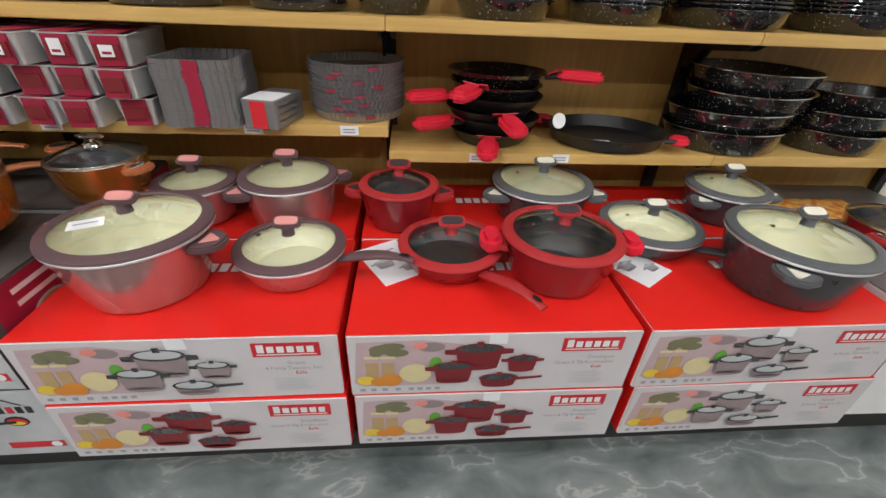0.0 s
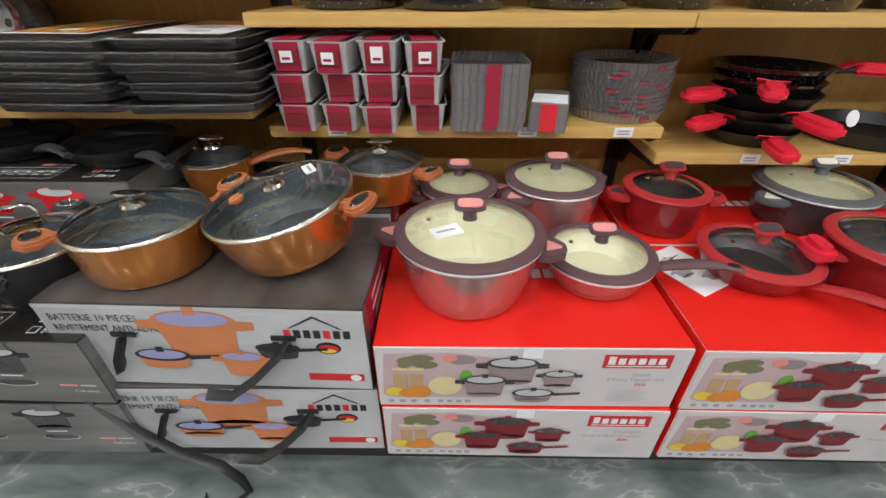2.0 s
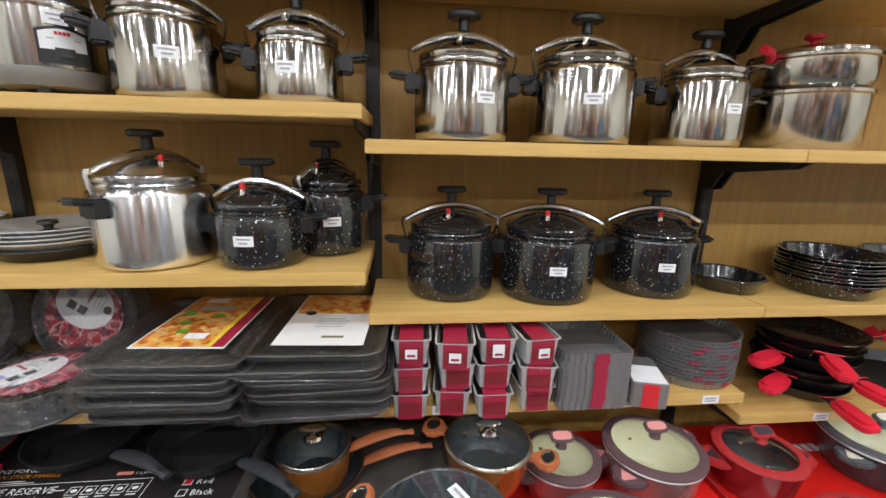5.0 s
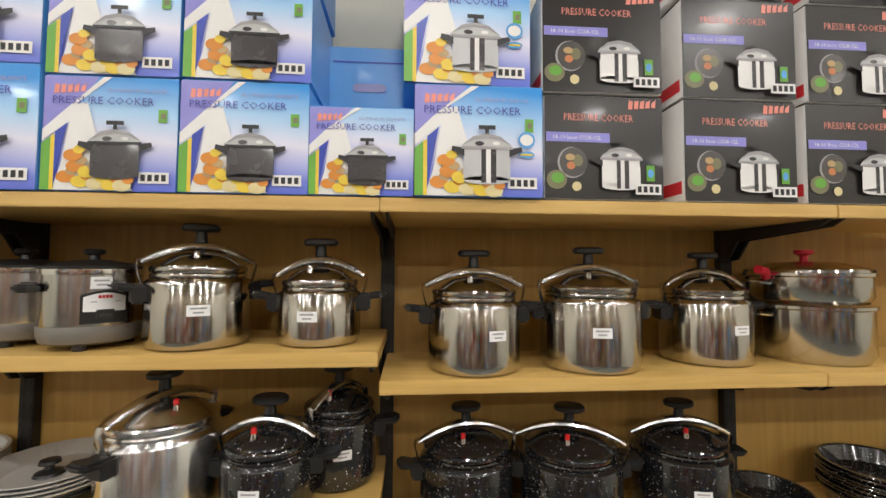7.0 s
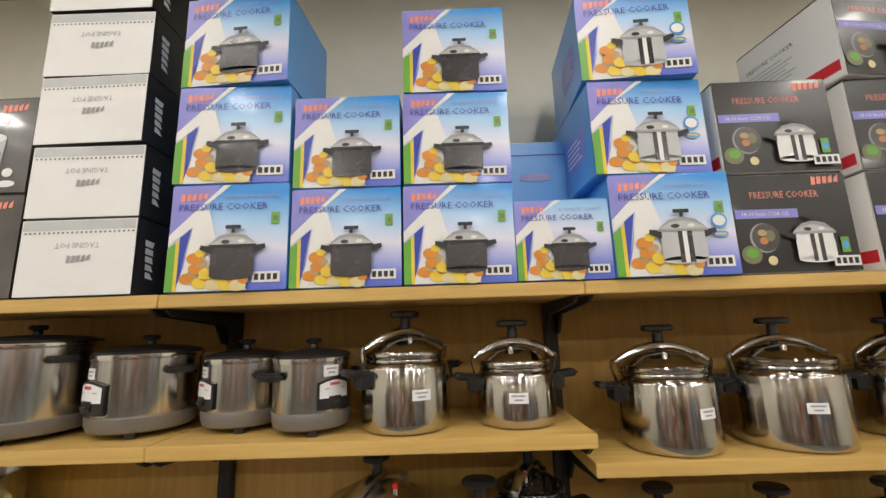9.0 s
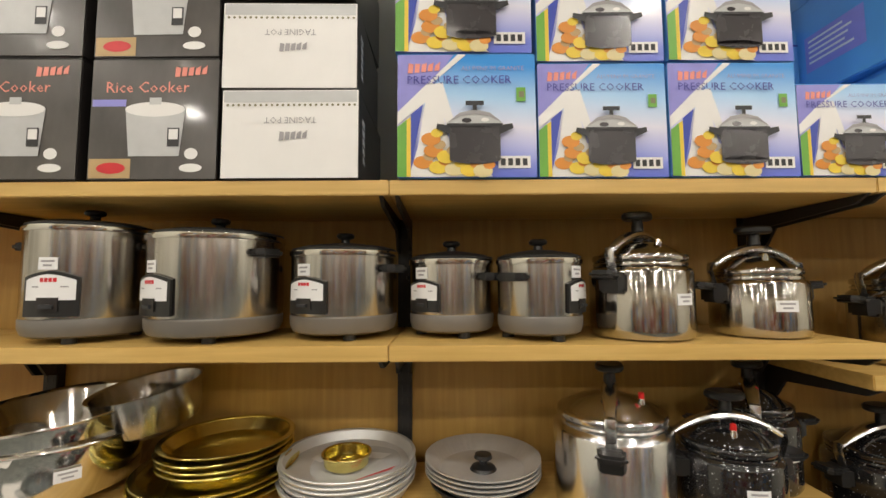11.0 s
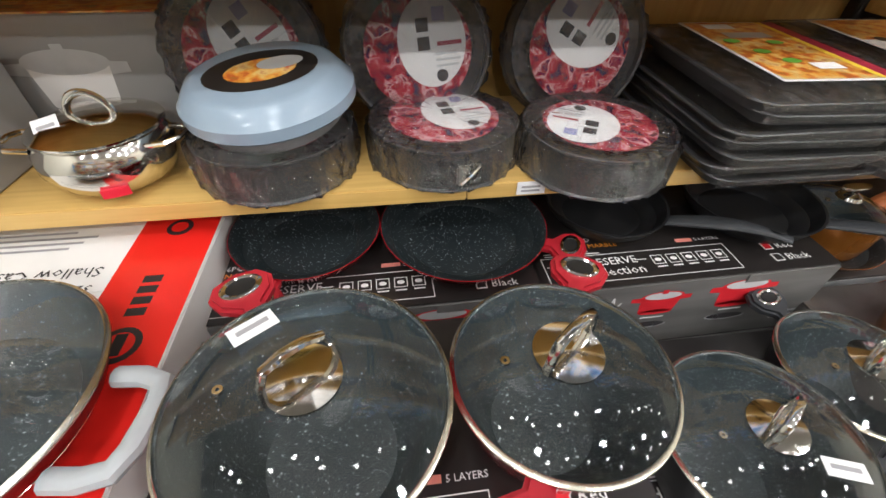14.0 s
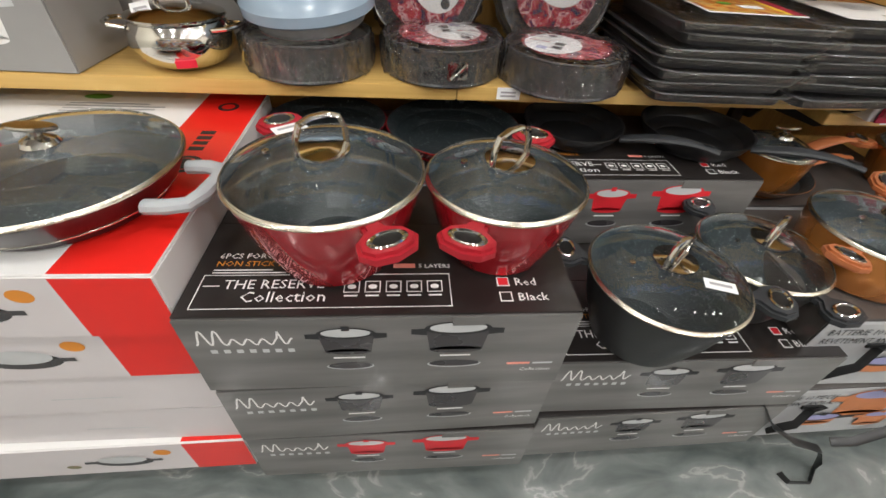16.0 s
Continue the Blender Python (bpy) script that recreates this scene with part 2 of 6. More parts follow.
BERRY = noise_ramp("berry_print", [(0.36, (0.02, 0.02, 0.07)), (0.42, (0.22, 0.010, 0.03)), (0.52, (0.46, 0.03, 0.05)), (0.60, (0.66, 0.40, 0.40)), (0.64, (0.30, 0.012, 0.03)), (0.70, (0.04, 0.02, 0.08))], 42, (1, 1, 1), 0.25, 0.4, 0.6)
BLUE_PLASTIC = mat("pale_blue_plastic_lid", (0.27, 0.35, 0.43), 0.25, 0, 0.05, 20, coat=0.3)
LAMP = mat("lamp_glow", (1.0, 0.95, 0.88), 0.5, emit=32.0)
INOX_RED = mat("valve_red", (0.70, 0.02, 0.02), 0.4)


# ---- mesh helpers ----
def finish(bm, smooth=35):
    bmesh.ops.recalc_face_normals(bm, faces=bm.faces)
    me = bpy.data.meshes.new("mesh")
    bm.to_mesh(me)
    bm.free()
    if smooth:
        me.polygons.foreach_set("use_smooth", [True] * len(me.polygons))
        me.set_sharp_from_angle(angle=radians(smooth))
    return me


def part(name, bm, material, parent=None, label="", m=None, smooth=35):
    me = finish(bm, smooth)
    for k in (material if isinstance(material, (list, tuple)) else [material]):
        me.materials.append(k)
    ob = new(name, me)
    ob.parent = parent
    if m is not None:
        ob.matrix_basis = m
    if label:
        ob["label"] = label
    return ob


def thing(name, label, category, m, group="", kind=""):
    e = new(name)
    e.empty_display_size = 0.05
    e.matrix_basis = m
    return tagged(e, label, category, group, kind)


def cuboid(x0, y0, z0, x1, y1, z1, bevel=0.0, bm=None):
    own = bm is None
    bm = bm or bmesh.new()
    r = bmesh.ops.create_cube(bm, size=1)
    for v in r["verts"]:
        v.co = Vector(((x0, x1)[v.co.x > 0], (y0, y1)[v.co.y > 0], (z0, z1)[v.co.z > 0]))
    if bevel:
        es = list({e for v in r["verts"] for e in v.link_edges})
        bmesh.ops.bevel(bm, geom=es, offset=bevel, segments=2, affect="EDGES")
    return bm


def lathe(profile, seg=48, closed=False, sx=1.0, sy=1.0, bm=None, m=None):
    """Turns a profile of (radius, height) round the z axis."""
    bm = bm or bmesh.new()
    rings = []
    for r, z in profile:
        if r < 1e-5:
            rings.append([bm.verts.new((0, 0, z))])
        else:
            rings.append([bm.verts.new((r * sx * math.sin(2 * math.pi * i / seg), -r * sy * math.cos(2 * math.pi * i / seg), z)) for i in range(seg)])
    pairs = list(zip(rings, rings[1:])) + ([(rings[-1], rings[0])] if closed else [])
    for a, b in pairs:
        for i in range(seg):
            j = (i + 1) % seg
            if len(a) == 1 and len(b) == 1:
                continue
            if len(a) == 1:
                bm.faces.new((a[0], b[j], b[i]))
            elif len(b) == 1:
                bm.faces.new((a[i], a[j], b[0]))
            else:
                bm.faces.new((a[i], a[j], b[j], b[i]))
    if m is not None:
        for ring in rings:
            for v in ring:
                v.co = m @ v.co
    return bm


def tube(points, r, seg=10, closed=False, flat=1.0, bm=None):
    """A round or flattened rod along points; r may be a list."""
    bm = bm or bmesh.new()
    pts = [Vector(p) for p in points]
    n = len(pts)
    rings = []
    up = None
    for i, p in enumerate(pts):
        a = pts[(i - 1) % n] if closed or i else p
        b = pts[(i + 1) % n] if closed or i < n - 1 else p
        d = (b - a).normalized()
        if up is None:
            up = Vector((0, 0, 1)) if abs(d.z) < 0.9 else Vector((0, 1, 0))
        side = d.cross(up).normalized()
        up = side.cross(d).normalized()
        rad = r[i] if isinstance(r, (list, tuple)) else r
        rings.append([bm.verts.new(p + side * rad * math.cos(2 * math.pi * k / seg) + up * rad * flat * math.sin(2 * math.pi * k / seg)) for k in range(seg)])
    for i in range(n if closed else n - 1):
        a, b = rings[i], rings[(i + 1) % n]
        for k in range(seg):
            bm.faces.new((a[k], a[(k + 1) % seg], b[(k + 1) % seg], b[k]))
    if not closed:
        bm.faces.new(rings[0][::-1])
        bm.faces.new(rings[-1])
    return bm


def slab(outline, z0, z1, bevel=0.003, m=None):
    """A flat plate of the given outline with rounded edges."""
    bm = bmesh.new()
    f = bm.faces.new([bm.verts.new((x, y, z0)) for x, y in outline])
    g = bmesh.ops.extrude_face_region(bm, geom=[f])
    for v in g["geom"]:
        if isinstance(v, bmesh.types.BMVert):
            v.co.z = z1
    if bevel:
        caps = [e for e in bm.edges if abs(e.verts[0].co.z - e.verts[1].co.z) < 1e-6]
        bmesh.ops.bevel(bm, geom=caps, offset=bevel, segments=2, affect="EDGES", clamp_overlap=True)
    if m is not None:
        bm.transform(m)
    return bm


def oval(rx, ry, n=20, cx=0.0, cy=0.0, power=2.0):
    out = []
    for i in range(n):
        a = 2 * math.pi * i / n
        c, s = math.cos(a), math.sin(a)
        out.append((cx + rx * math.copysign(abs(c) ** (2 / power), c), cy + ry * math.copysign(abs(s) ** (2 / power), s)))
    return out


def patch(r, z0, z1, a0, a1, thick=0.0015, seg=6):
    """A curved plate on a round wall; angles in degrees from the front, towards +x."""
    bm = bmesh.new()
    cols = []
    for i in range(seg + 1):
        a = radians(a0 + (a1 - a0) * i / seg)
        cols.append([bm.verts.new((q * math.sin(a), -q * math.cos(a), z)) for q, z in ((r, z0), (r + thick, z0), (r + thick, z1), (r, z1))])
    for a, b in zip(cols, cols[1:]):
        for k in range(4):
            bm.faces.new((a[k], b[k], b[(k + 1) % 4], a[(k + 1) % 4]))
    bm.faces.new(cols[0])
    bm.faces.new(cols[-1][::-1])
    return bm


TEXTS = {}


def lettering(text, size, align="LEFT"):
    key = (text, size, align)
    if key not in TEXTS:
        cu = bpy.data.curves.new("lettering", "FONT")
        cu.body, cu.size, cu.align_x, cu.resolution_u = text, size, align, 1
        ob = bpy.data.objects.new("lettering", cu)
        me = bpy.data.meshes.new_from_object(ob)
        TEXTS[key] = ([v.co.copy() for v in me.vertices], [tuple(p.vertices) for p in me.polygons])
        bpy.data.objects.remove(ob)
        bpy.data.curves.remove(cu)
        bpy.data.meshes.remove(me)
    return TEXTS[key]


class Art:
    """Flat print: shapes in metres, x to the right and y up, laid over one another in thin layers."""

    def __init__(self):
        self.bm, self.mats, self.layer = bmesh.new(), [], 1

    def index(self, material):
        if material not in self.mats:
            self.mats.append(material)
        return self.mats.index(material)

    def poly(self, pts, material, layer=None):
        z = 0.0005 * (layer or self.layer)
        f = self.bm.faces.new([self.bm.verts.new((x, y, z)) for x, y in pts])
        f.material_index = self.index(material)
        return self

    def rect(self, x0, y0, x1, y1, material, layer=None):
        return self.poly([(x0, y0), (x1, y0), (x1, y1), (x0, y1)], material, layer)

    def ell(self, cx, cy, rx, ry, material, layer=None, n=20):
        return self.poly(oval(rx, ry, n, cx, cy), material, layer)

    def text(self, s, x, y, size, material, align="LEFT", layer=None, flip=False, sx=1.0):
        vs, ps = lettering(s, size, align)
        z = 0.0005 * (layer or self.layer)
        k = -1 if flip else 1
        made = [self.bm.verts.new((x + k * v.x * sx, y + k * v.y, z)) for v in vs]
        i = self.index(material)
        for p in ps:
            try:
                self.bm.faces.new([made[q] for q in p]).material_index = i
            except ValueError:
                pass
        return self

    def bars(self, x, y, w, rows, pitch, material, layer=None):
        for i in range(rows):
            self.rect(x, y - i * pitch, x + w * (0.75 + 0.25 * ((i * 37) % 10) / 10), y - i * pitch + pitch * 0.4, material, layer)
        return self

    def done(self, name, parent, m, label=""):
        me = bpy.data.meshes.new("print")
        self.bm.to_mesh(me)
        self.bm.free()
        for k in self.mats:
            me.materials.append(k)
        ob = new(name, me)
        ob.parent, ob.matrix_basis = parent, m
        if label:
            ob["label"] = label
        return ob


def front(x, y, z):
    """The pose of a print on a face that looks towards -y."""
    return pose(x, y, z, 90, 0, 0)


# ---- the room ----
X0, X1, YB, YW = -5.2, 3.2, 1.52, 1.60
tagged(part("floor", cuboid(X0, -4.2, -0.1, X1, YW, 0), FLOOR), "polished grey marble floor with pale veins", "floor", kind="structure")
tagged(part("ceiling", cuboid(X0, -4.2, CEILING, X1, YW, CEILING + 0.1), CEIL), "plain grey ceiling with recessed lights", "ceiling", kind="structure")
tagged(part("wall_north", cuboid(X0, YW, 0, X1, YW + 0.15, CEILING), PLASTER), "cream plastered wall behind the shelving", "wall", kind="structure")
tagged(part("wall_south", cuboid(X0, -4.35, 0, X1, -4.2, CEILING), PLASTER), "cream plastered wall", "wall", kind="structure")
tagged(part("wall_west", cuboid(X0 - 0.15, -4.35, 0, X0, YW + 0.15, CEILING), PLASTER), "cream plastered wall", "wall", kind="structure")
tagged(part("wall_east", cuboid(X1, -4.35, 0, X1 + 0.15, YW + 0.15, CEILING), PLASTER), "cream plastered wall", "wall", kind="structure")

# downlights set in the ceiling
for lx in (-4.2, -2.6, -1.0, 0.6, 2.2):
    for ly in (-0.15, -1.5, -3.0):
        d = thing("ceiling_light", "round white recessed ceiling light, lit", "ceiling light", pose(lx, ly, CEILING), "ceiling lights")
        part("trim_ring", lathe([(0.085, 0), (0.11, 0), (0.105, -0.012), (0.088, -0.014)], 24, True), TRIM_WHITE, d)
        part("diffuser", lathe([(0, -0.004), (0.085, -0.004), (0.085, -0.001), (0, -0.001)], 24), LAMP, d)

spot_rnd = random.Random(8)
for i in range(14):
    for ly in (0.55, -0.62):
        d = thing("spot_light", "small round ceiling spotlight, lit", "spotlight", pose(-4.4 + 0.5 * i + spot_rnd.uniform(-0.12, 0.12), ly + spot_rnd.uniform(-0.22, 0.22), CEILING), "ceiling spotlights")
        part("trim_ring", lathe([(0.046, 0), (0.062, 0), (0.058, -0.010), (0.048, -0.012)], 20, True), TRIM_WHITE, d)
        part("lens", lathe([(0, -0.004), (0.046, -0.004), (0.046, -0.001), (0, -0.001)], 20), LAMP, d)

# shelving across the aisle, behind the walker: stocked with plain cartons
far_unit = thing("aisle_shelving", "tall stocked shelving across the aisle", "shelving", pose(0, 0, 0), kind="structure")
part("back_panel", cuboid(X0, -2.66, 0, X1, -2.64, 2.25), WOOD_BACK_SHADED, far_unit)
for i in range(9):
    x = X0 + 1.04 * i
    part("upright", cuboid(x, -2.64, 0, x + 0.04, -2.6, 2.25), BLACK_METAL, far_unit)
AISLE_Z = (0.12, 0.62, 1.05, 1.45, 1.85)
for z in AISLE_Z:
    part("board", cuboid(X0, -2.6, z - 0.03, X1, -2.2, z), WOOD, far_unit)
far_rnd = random.Random(21)
for z in AISLE_Z:
    x = X0 + 0.05
    while x < X1 - 0.4:
        w, h = far_rnd.uniform(0.12, 0.36), far_rnd.uniform(0.14, 0.34)
        c = thing("stock_carton", "plain closed carton standing on the aisle shelving", "box", pose(x + w / 2, -2.24, z + 0.001, 0, 0, 180), "aisle cartons")
        part("carton_body", cuboid(-w / 2, 0, 0, w / 2, 0.25, h, 0.003), far_rnd.choice((CARD_GREY, CARD_DARK, WHITE, BLUE_SIDE, KRAFT, CARD_BLACK, CRIMSON, CARD_SILVER, BLUSH_INK)), c, smooth=0)
        x += w + far_rnd.choice((0.01, 0.01, 0.03, 0.12))

# shelving: uprights, back panels, boards, brackets
UPRIGHTS = (-4.18, -3.17, -2.16, -1.15, -0.055, 0.97, 2.0)
shelf_unit = thing("shelving", "wall shelving with oak-veneer back panels and slotted black uprights", "shelving", pose(0, 0, 0), kind="structure")
for a, b in zip(UPRIGHTS, UPRIGHTS[1:]):
    part("back_panel", cuboid(a + 0.002, YB, 0.0, b - 0.002, YB + 0.02, 1.9), WOOD_BACK_SHADED, shelf_unit)
for x in UPRIGHTS:
    bm = cuboid(x - 0.02, YB - 0.03, 0.0, x + 0.02, YB - 0.001, 1.9, 0.002)
    up = part("upright", bm, BLACK_METAL, shelf_unit)
    slots = bmesh.new()
    z = 0.2
    while z < 1.85:
        for dx in (-0.009, 0.009):
            cuboid(x + dx - 0.003, YB - 0.0315, z, x + dx + 0.003, YB - 0.0302, z + 0.02, 0, slots)
        z += 0.035
    part("slot", slots, PLINTH, up)


def board(x0, x1, y0, z, label):
    """A shelf board, its top at z, on two black cantilever brackets."""
    s = thing("shelf_board", label, "shelf", pose((x0 + x1) / 2, y0, z), "shelf boards", "structure")
    w, d = (x1 - x0) / 2, YB - 0.032 - y0
    part("board", cuboid(-w, 0, -0.032, w, d, 0, 0.002), WOOD, s)
    for k in (-1, 1):
        e = k * (w - 0.016)
        bm = slab([(0, -0.033), (d, -0.033), (d, -0.13), (d - 0.03, -0.125), (d - 0.07, -0.07), (0.03, -0.05)], -0.004, 0.004, 0.0, Matrix(((0, 0, 1, e), (1, 0, 0, 0), (0, 1, 0, 0), (0, 0, 0, 1))))
        part("bracket", bm, BLACK_METAL, s, smooth=0)
    return s


L1, L2, L3, L4 = 0.838, 1.166, 1.54, 1.88
M1, M2, M3, R1 = 0.765, 1.04, 1.468, 0.69
OAK = "light oak veneer shelf board on black brackets"
for a, b in zip(UPRIGHTS, UPRIGHTS[1:]):
    a, b = a + 0.0006, b - 0.0006
    left = b < -1.1
    board(a, b, 1.13, L4, OAK)
    board(a, b, 1.135 if left else 1.17, L3 if left else M3, OAK)
    board(a, b, 1.135 if left else 1.195, L2 if left else M2, OAK)
    board(a, b, 1.12 if left else 1.20, L1 if left else (M1 if b < 0 else R1), OAK)
base = thing("display_plinth", "low dark display base under the stacked boxes", "plinth", pose(0, 0, 0), kind="structure")
part("deck", cuboid(X0, 0.68, 0.085, 2.6, YB - 0.035, 0.115, 0.003), PLINTH, base)
part("kick_panel", cuboid(X0, 0.70, 0.0, 2.6, 0.73, 0.085), PLINTH, base)


# ---- cartons ----
def pot_art(a, x, y, s, body, lid, layer=2, pan=False, knob=None):
    """A small printed picture of a lidded pot, s wide."""
    h = s * (0.28 if pan else 0.55)
    a.poly([(x - s * 0.42, y), (x + s * 0.42, y), (x + s * 0.5, y + h), (x - s * 0.5, y + h)], body, layer)
    a.ell(x, y, s * 0.42, s * 0.09, body, layer)
    a.ell(x, y + h, s * 0.52, s * 0.16, knob or body, layer + 1)
    a.ell(x, y + h + s * 0.02, s * 0.44, s * 0.12, lid, layer + 2)
    a.rect(x - s * 0.07, y + h + s * 0.09, x + s * 0.07, y + h + s * 0.22, knob or body, layer + 3)
    if pan:
        a.poly([(x + s * 0.48, y + h * 0.6), (x + s * 1.15, y + h * 0.85), (x + s * 1.15, y + h * 1.15), (x + s * 0.48, y + h)], knob or body, layer)
    else:
        for k in (-1, 1):
            a.poly([(x + k * s * 0.48, y + h * 0.7), (x + k * s * 0.72, y + h * 0.75), (x + k * s * 0.72, y + h * 0.98), (x + k * s * 0.48, y + h)], knob or body, layer)


def carton(name, label, w, d, h, side, top, m, group, category="box", front_mat=None):
    """A closed carton: walls, two top flaps that meet, a front sheet."""
    c = thing(name, label, category, m, group)
    part("carton_body", cuboid(-w / 2, 0, 0, w / 2, d, h - 0.002, 0.003), [side], c, smooth=0)
    part("top_flap", cuboid(-w / 2 + 0.001, 0.001, h - 0.002, w / 2 - 0.001, d * 0.62, h + 0.001, 0.001), top, c, smooth=0)
    part("top_flap", cuboid(-w / 2 + 0.001, d * 0.622, h - 0.002, w / 2 - 0.001, d - 0.001, h + 0.0005, 0.001), top, c, smooth=0)
    if front_mat:
        part("front_panel", cuboid(-w / 2 + 0.001, -0.001, 0.002, w / 2 - 0.001, 0.0, h - 0.004), front_mat, c, smooth=0)
    return c


DW, DH, DD = 0.648, 0.186, 0.385


def cookset_box(red, m, group):
    c = carton("cookware_set_box", ("red-topped white cookware set carton with pictures of dark red pots" if red else "red-topped white cookware set carton with pictures of mauve pots"),
               DW, DD, DH, WHITE, RED_CARD, m, group, front_mat=LILAC_CARD)
    for k in (-1, 1):
        part("side_panel", cuboid(k * DW / 2 - 0.0015, 0.004, 0.003, k * DW / 2 + 0.0015, DD - 0.004, DH - 0.004), RED_CARD, c, smooth=0)
    a = Art()
    w, h = DW, DH
    # kitchen still life on the left
    a.poly([(0.01, 0.04), (0.03, 0.03), (0.22, 0.03), (0.29, 0.10), (0.25, h - 0.03), (0.16, h - 0.015), (0.02, h - 0.02)], BLUSH_INK, 1)
    for i, (ex, ey, rx, ry) in enumerate(((0.075, 0.145, 0.03, 0.014), (0.105, 0.135, 0.026, 0.012), (0.095, 0.155, 0.028, 0.010), (0.06, 0.135, 0.014, 0.010))):
        a.ell(ex, ey, rx, ry, OLIVE_INK, 2 + i, 12)
    a.ell(0.18, 0.15, 0.03, 0.014, MAUVE_INK, 2).ell(0.155, 0.155, 0.016, 0.010, SALMON_INK, 3)
    for bx, bm_ in ((0.05, TAN_INK), (0.085, TAN_INK)):
        a.rect(bx - 0.014, 0.045, bx + 0.014, 0.105, bm_, 3).rect(bx - 0.016, 0.117, bx + 0.016, 0.125, CREAM_INK, 3)
    a.ell(0.035, 0.05, 0.02, 0.014, YELLOW_INK, 4).ell(0.09, 0.05, 0.026, 0.02, ORANGE_INK, 4).ell(0.065, 0.045, 0.02, 0.014, ORANGE_INK, 5)
    a.ell(0.145, 0.07, 0.036, 0.03, CREAM_INK, 4).ell(0.19, 0.10, 0.014, 0.02, GREEN_INK, 4)
    body, knob = (MAROON_INK, MAROON_INK) if red else (MAUVE_INK, CHARCOAL)
    lid = CHARCOAL if red else STEEL_INK
    pot_art(a, 0.285, 0.085, 0.105, body, lid, 5, knob=knob)
    pot_art(a, 0.385, 0.075, 0.068, body, lid, 9, knob=knob)
    pot_art(a, 0.23, 0.045, 0.088, body, lid, 10, knob=knob)
    pot_art(a, 0.335, 0.03, 0.088, body, lid, 14, pan=True, knob=knob)
    for i, x in enumerate((0.02, 0.045, 0.07, 0.10, 0.13, 0.15, 0.17, 0.19)):
        a.rect(x, 0.013, x + 0.012, 0.022, GREYTEXT, 2)
    # maker's red plate, drawn as plain blocks
    a.rect(0.47, h - 0.058, 0.61, h - 0.018, RED_LOGO, 2)
    for i in range(6):
        a.rect(0.480 + i * 0.0205, h - 0.046, 0.480 + i * 0.0205 + 0.015, h - (0.023 if i == 0 else 0.028), WHITE, 3)
    a.rect(0.478, h - 0.053, 0.602, h - 0.050, WHITE, 3)
    if red:
        a.text("Druckguss", 0.60, 0.104, 0.015, GREYTEXT, "RIGHT", 2).text("Granit 8 Tlg Kochtopfset", 0.60, 0.088, 0.0135, GREYTEXT, "RIGHT", 2)
    else:
        a.text("Granit", 0.575, 0.104, 0.015, GREYTEXT, "RIGHT", 2).text("8 Parca Tencere Seti", 0.61, 0.088, 0.0145, GREYTEXT, "RIGHT", 2)
    a.text("Esila", 0.575, 0.073, 0.014, RED_LOGO, "RIGHT", 2)
    a.bars(0.50, 0.058, 0.09, 6, 0.007, STEEL_INK, 2)
    a.done("printed_front", c, front(-w / 2, -0.001, 0), "printed still life, pot pictures and red maker's plate")
    t = Art()
    t.rect(0, 0, 0.19, 0.05, RED_LOGO, 1)
    for i in range(6):
        t.rect(0.005 + i * 0.03, 0.008, 0.005 + i * 0.03 + 0.022, 0.044, WHITE, 2)
    t.done("printed_top", c, pose(-0.03, 0.22, DH + 0.001), "white block lettering on the red lid")
    tape = cuboid(-0.02, -0.0025, DH - 0.03, 0.02, -0.001, DH + 0.0)
    part("tape_tab", tape, PAPER, c, smooth=0)
    return c


B0 = 0.115
GRP = "stacked red and white cookware cartons"
jit = random.Random(4)
STACKS = ((-0.478, (1, 0)), (0.19, (1, 1)), (0.862, (0, 0)))
reds = {}
for x, kinds in STACKS:
    for lev, red in enumerate(kinds):
        for row in (0, 1):
            m = pose(x + jit.uniform(-0.006, 0.006) + (0.012 if lev == 0 else 0), 0.642 + row * 0.392 + jit.uniform(-0.004, 0.004), B0 + lev * (DH + 0.004), 0, 0, jit.uniform(-0.6, 0.6))
            if red in reds:
                copy_thing(reds[red], m)
            else:
                reds[red] = cookset_box(red, m, GRP)

HW, HD, HH = 0.655, 0.36, 0.232


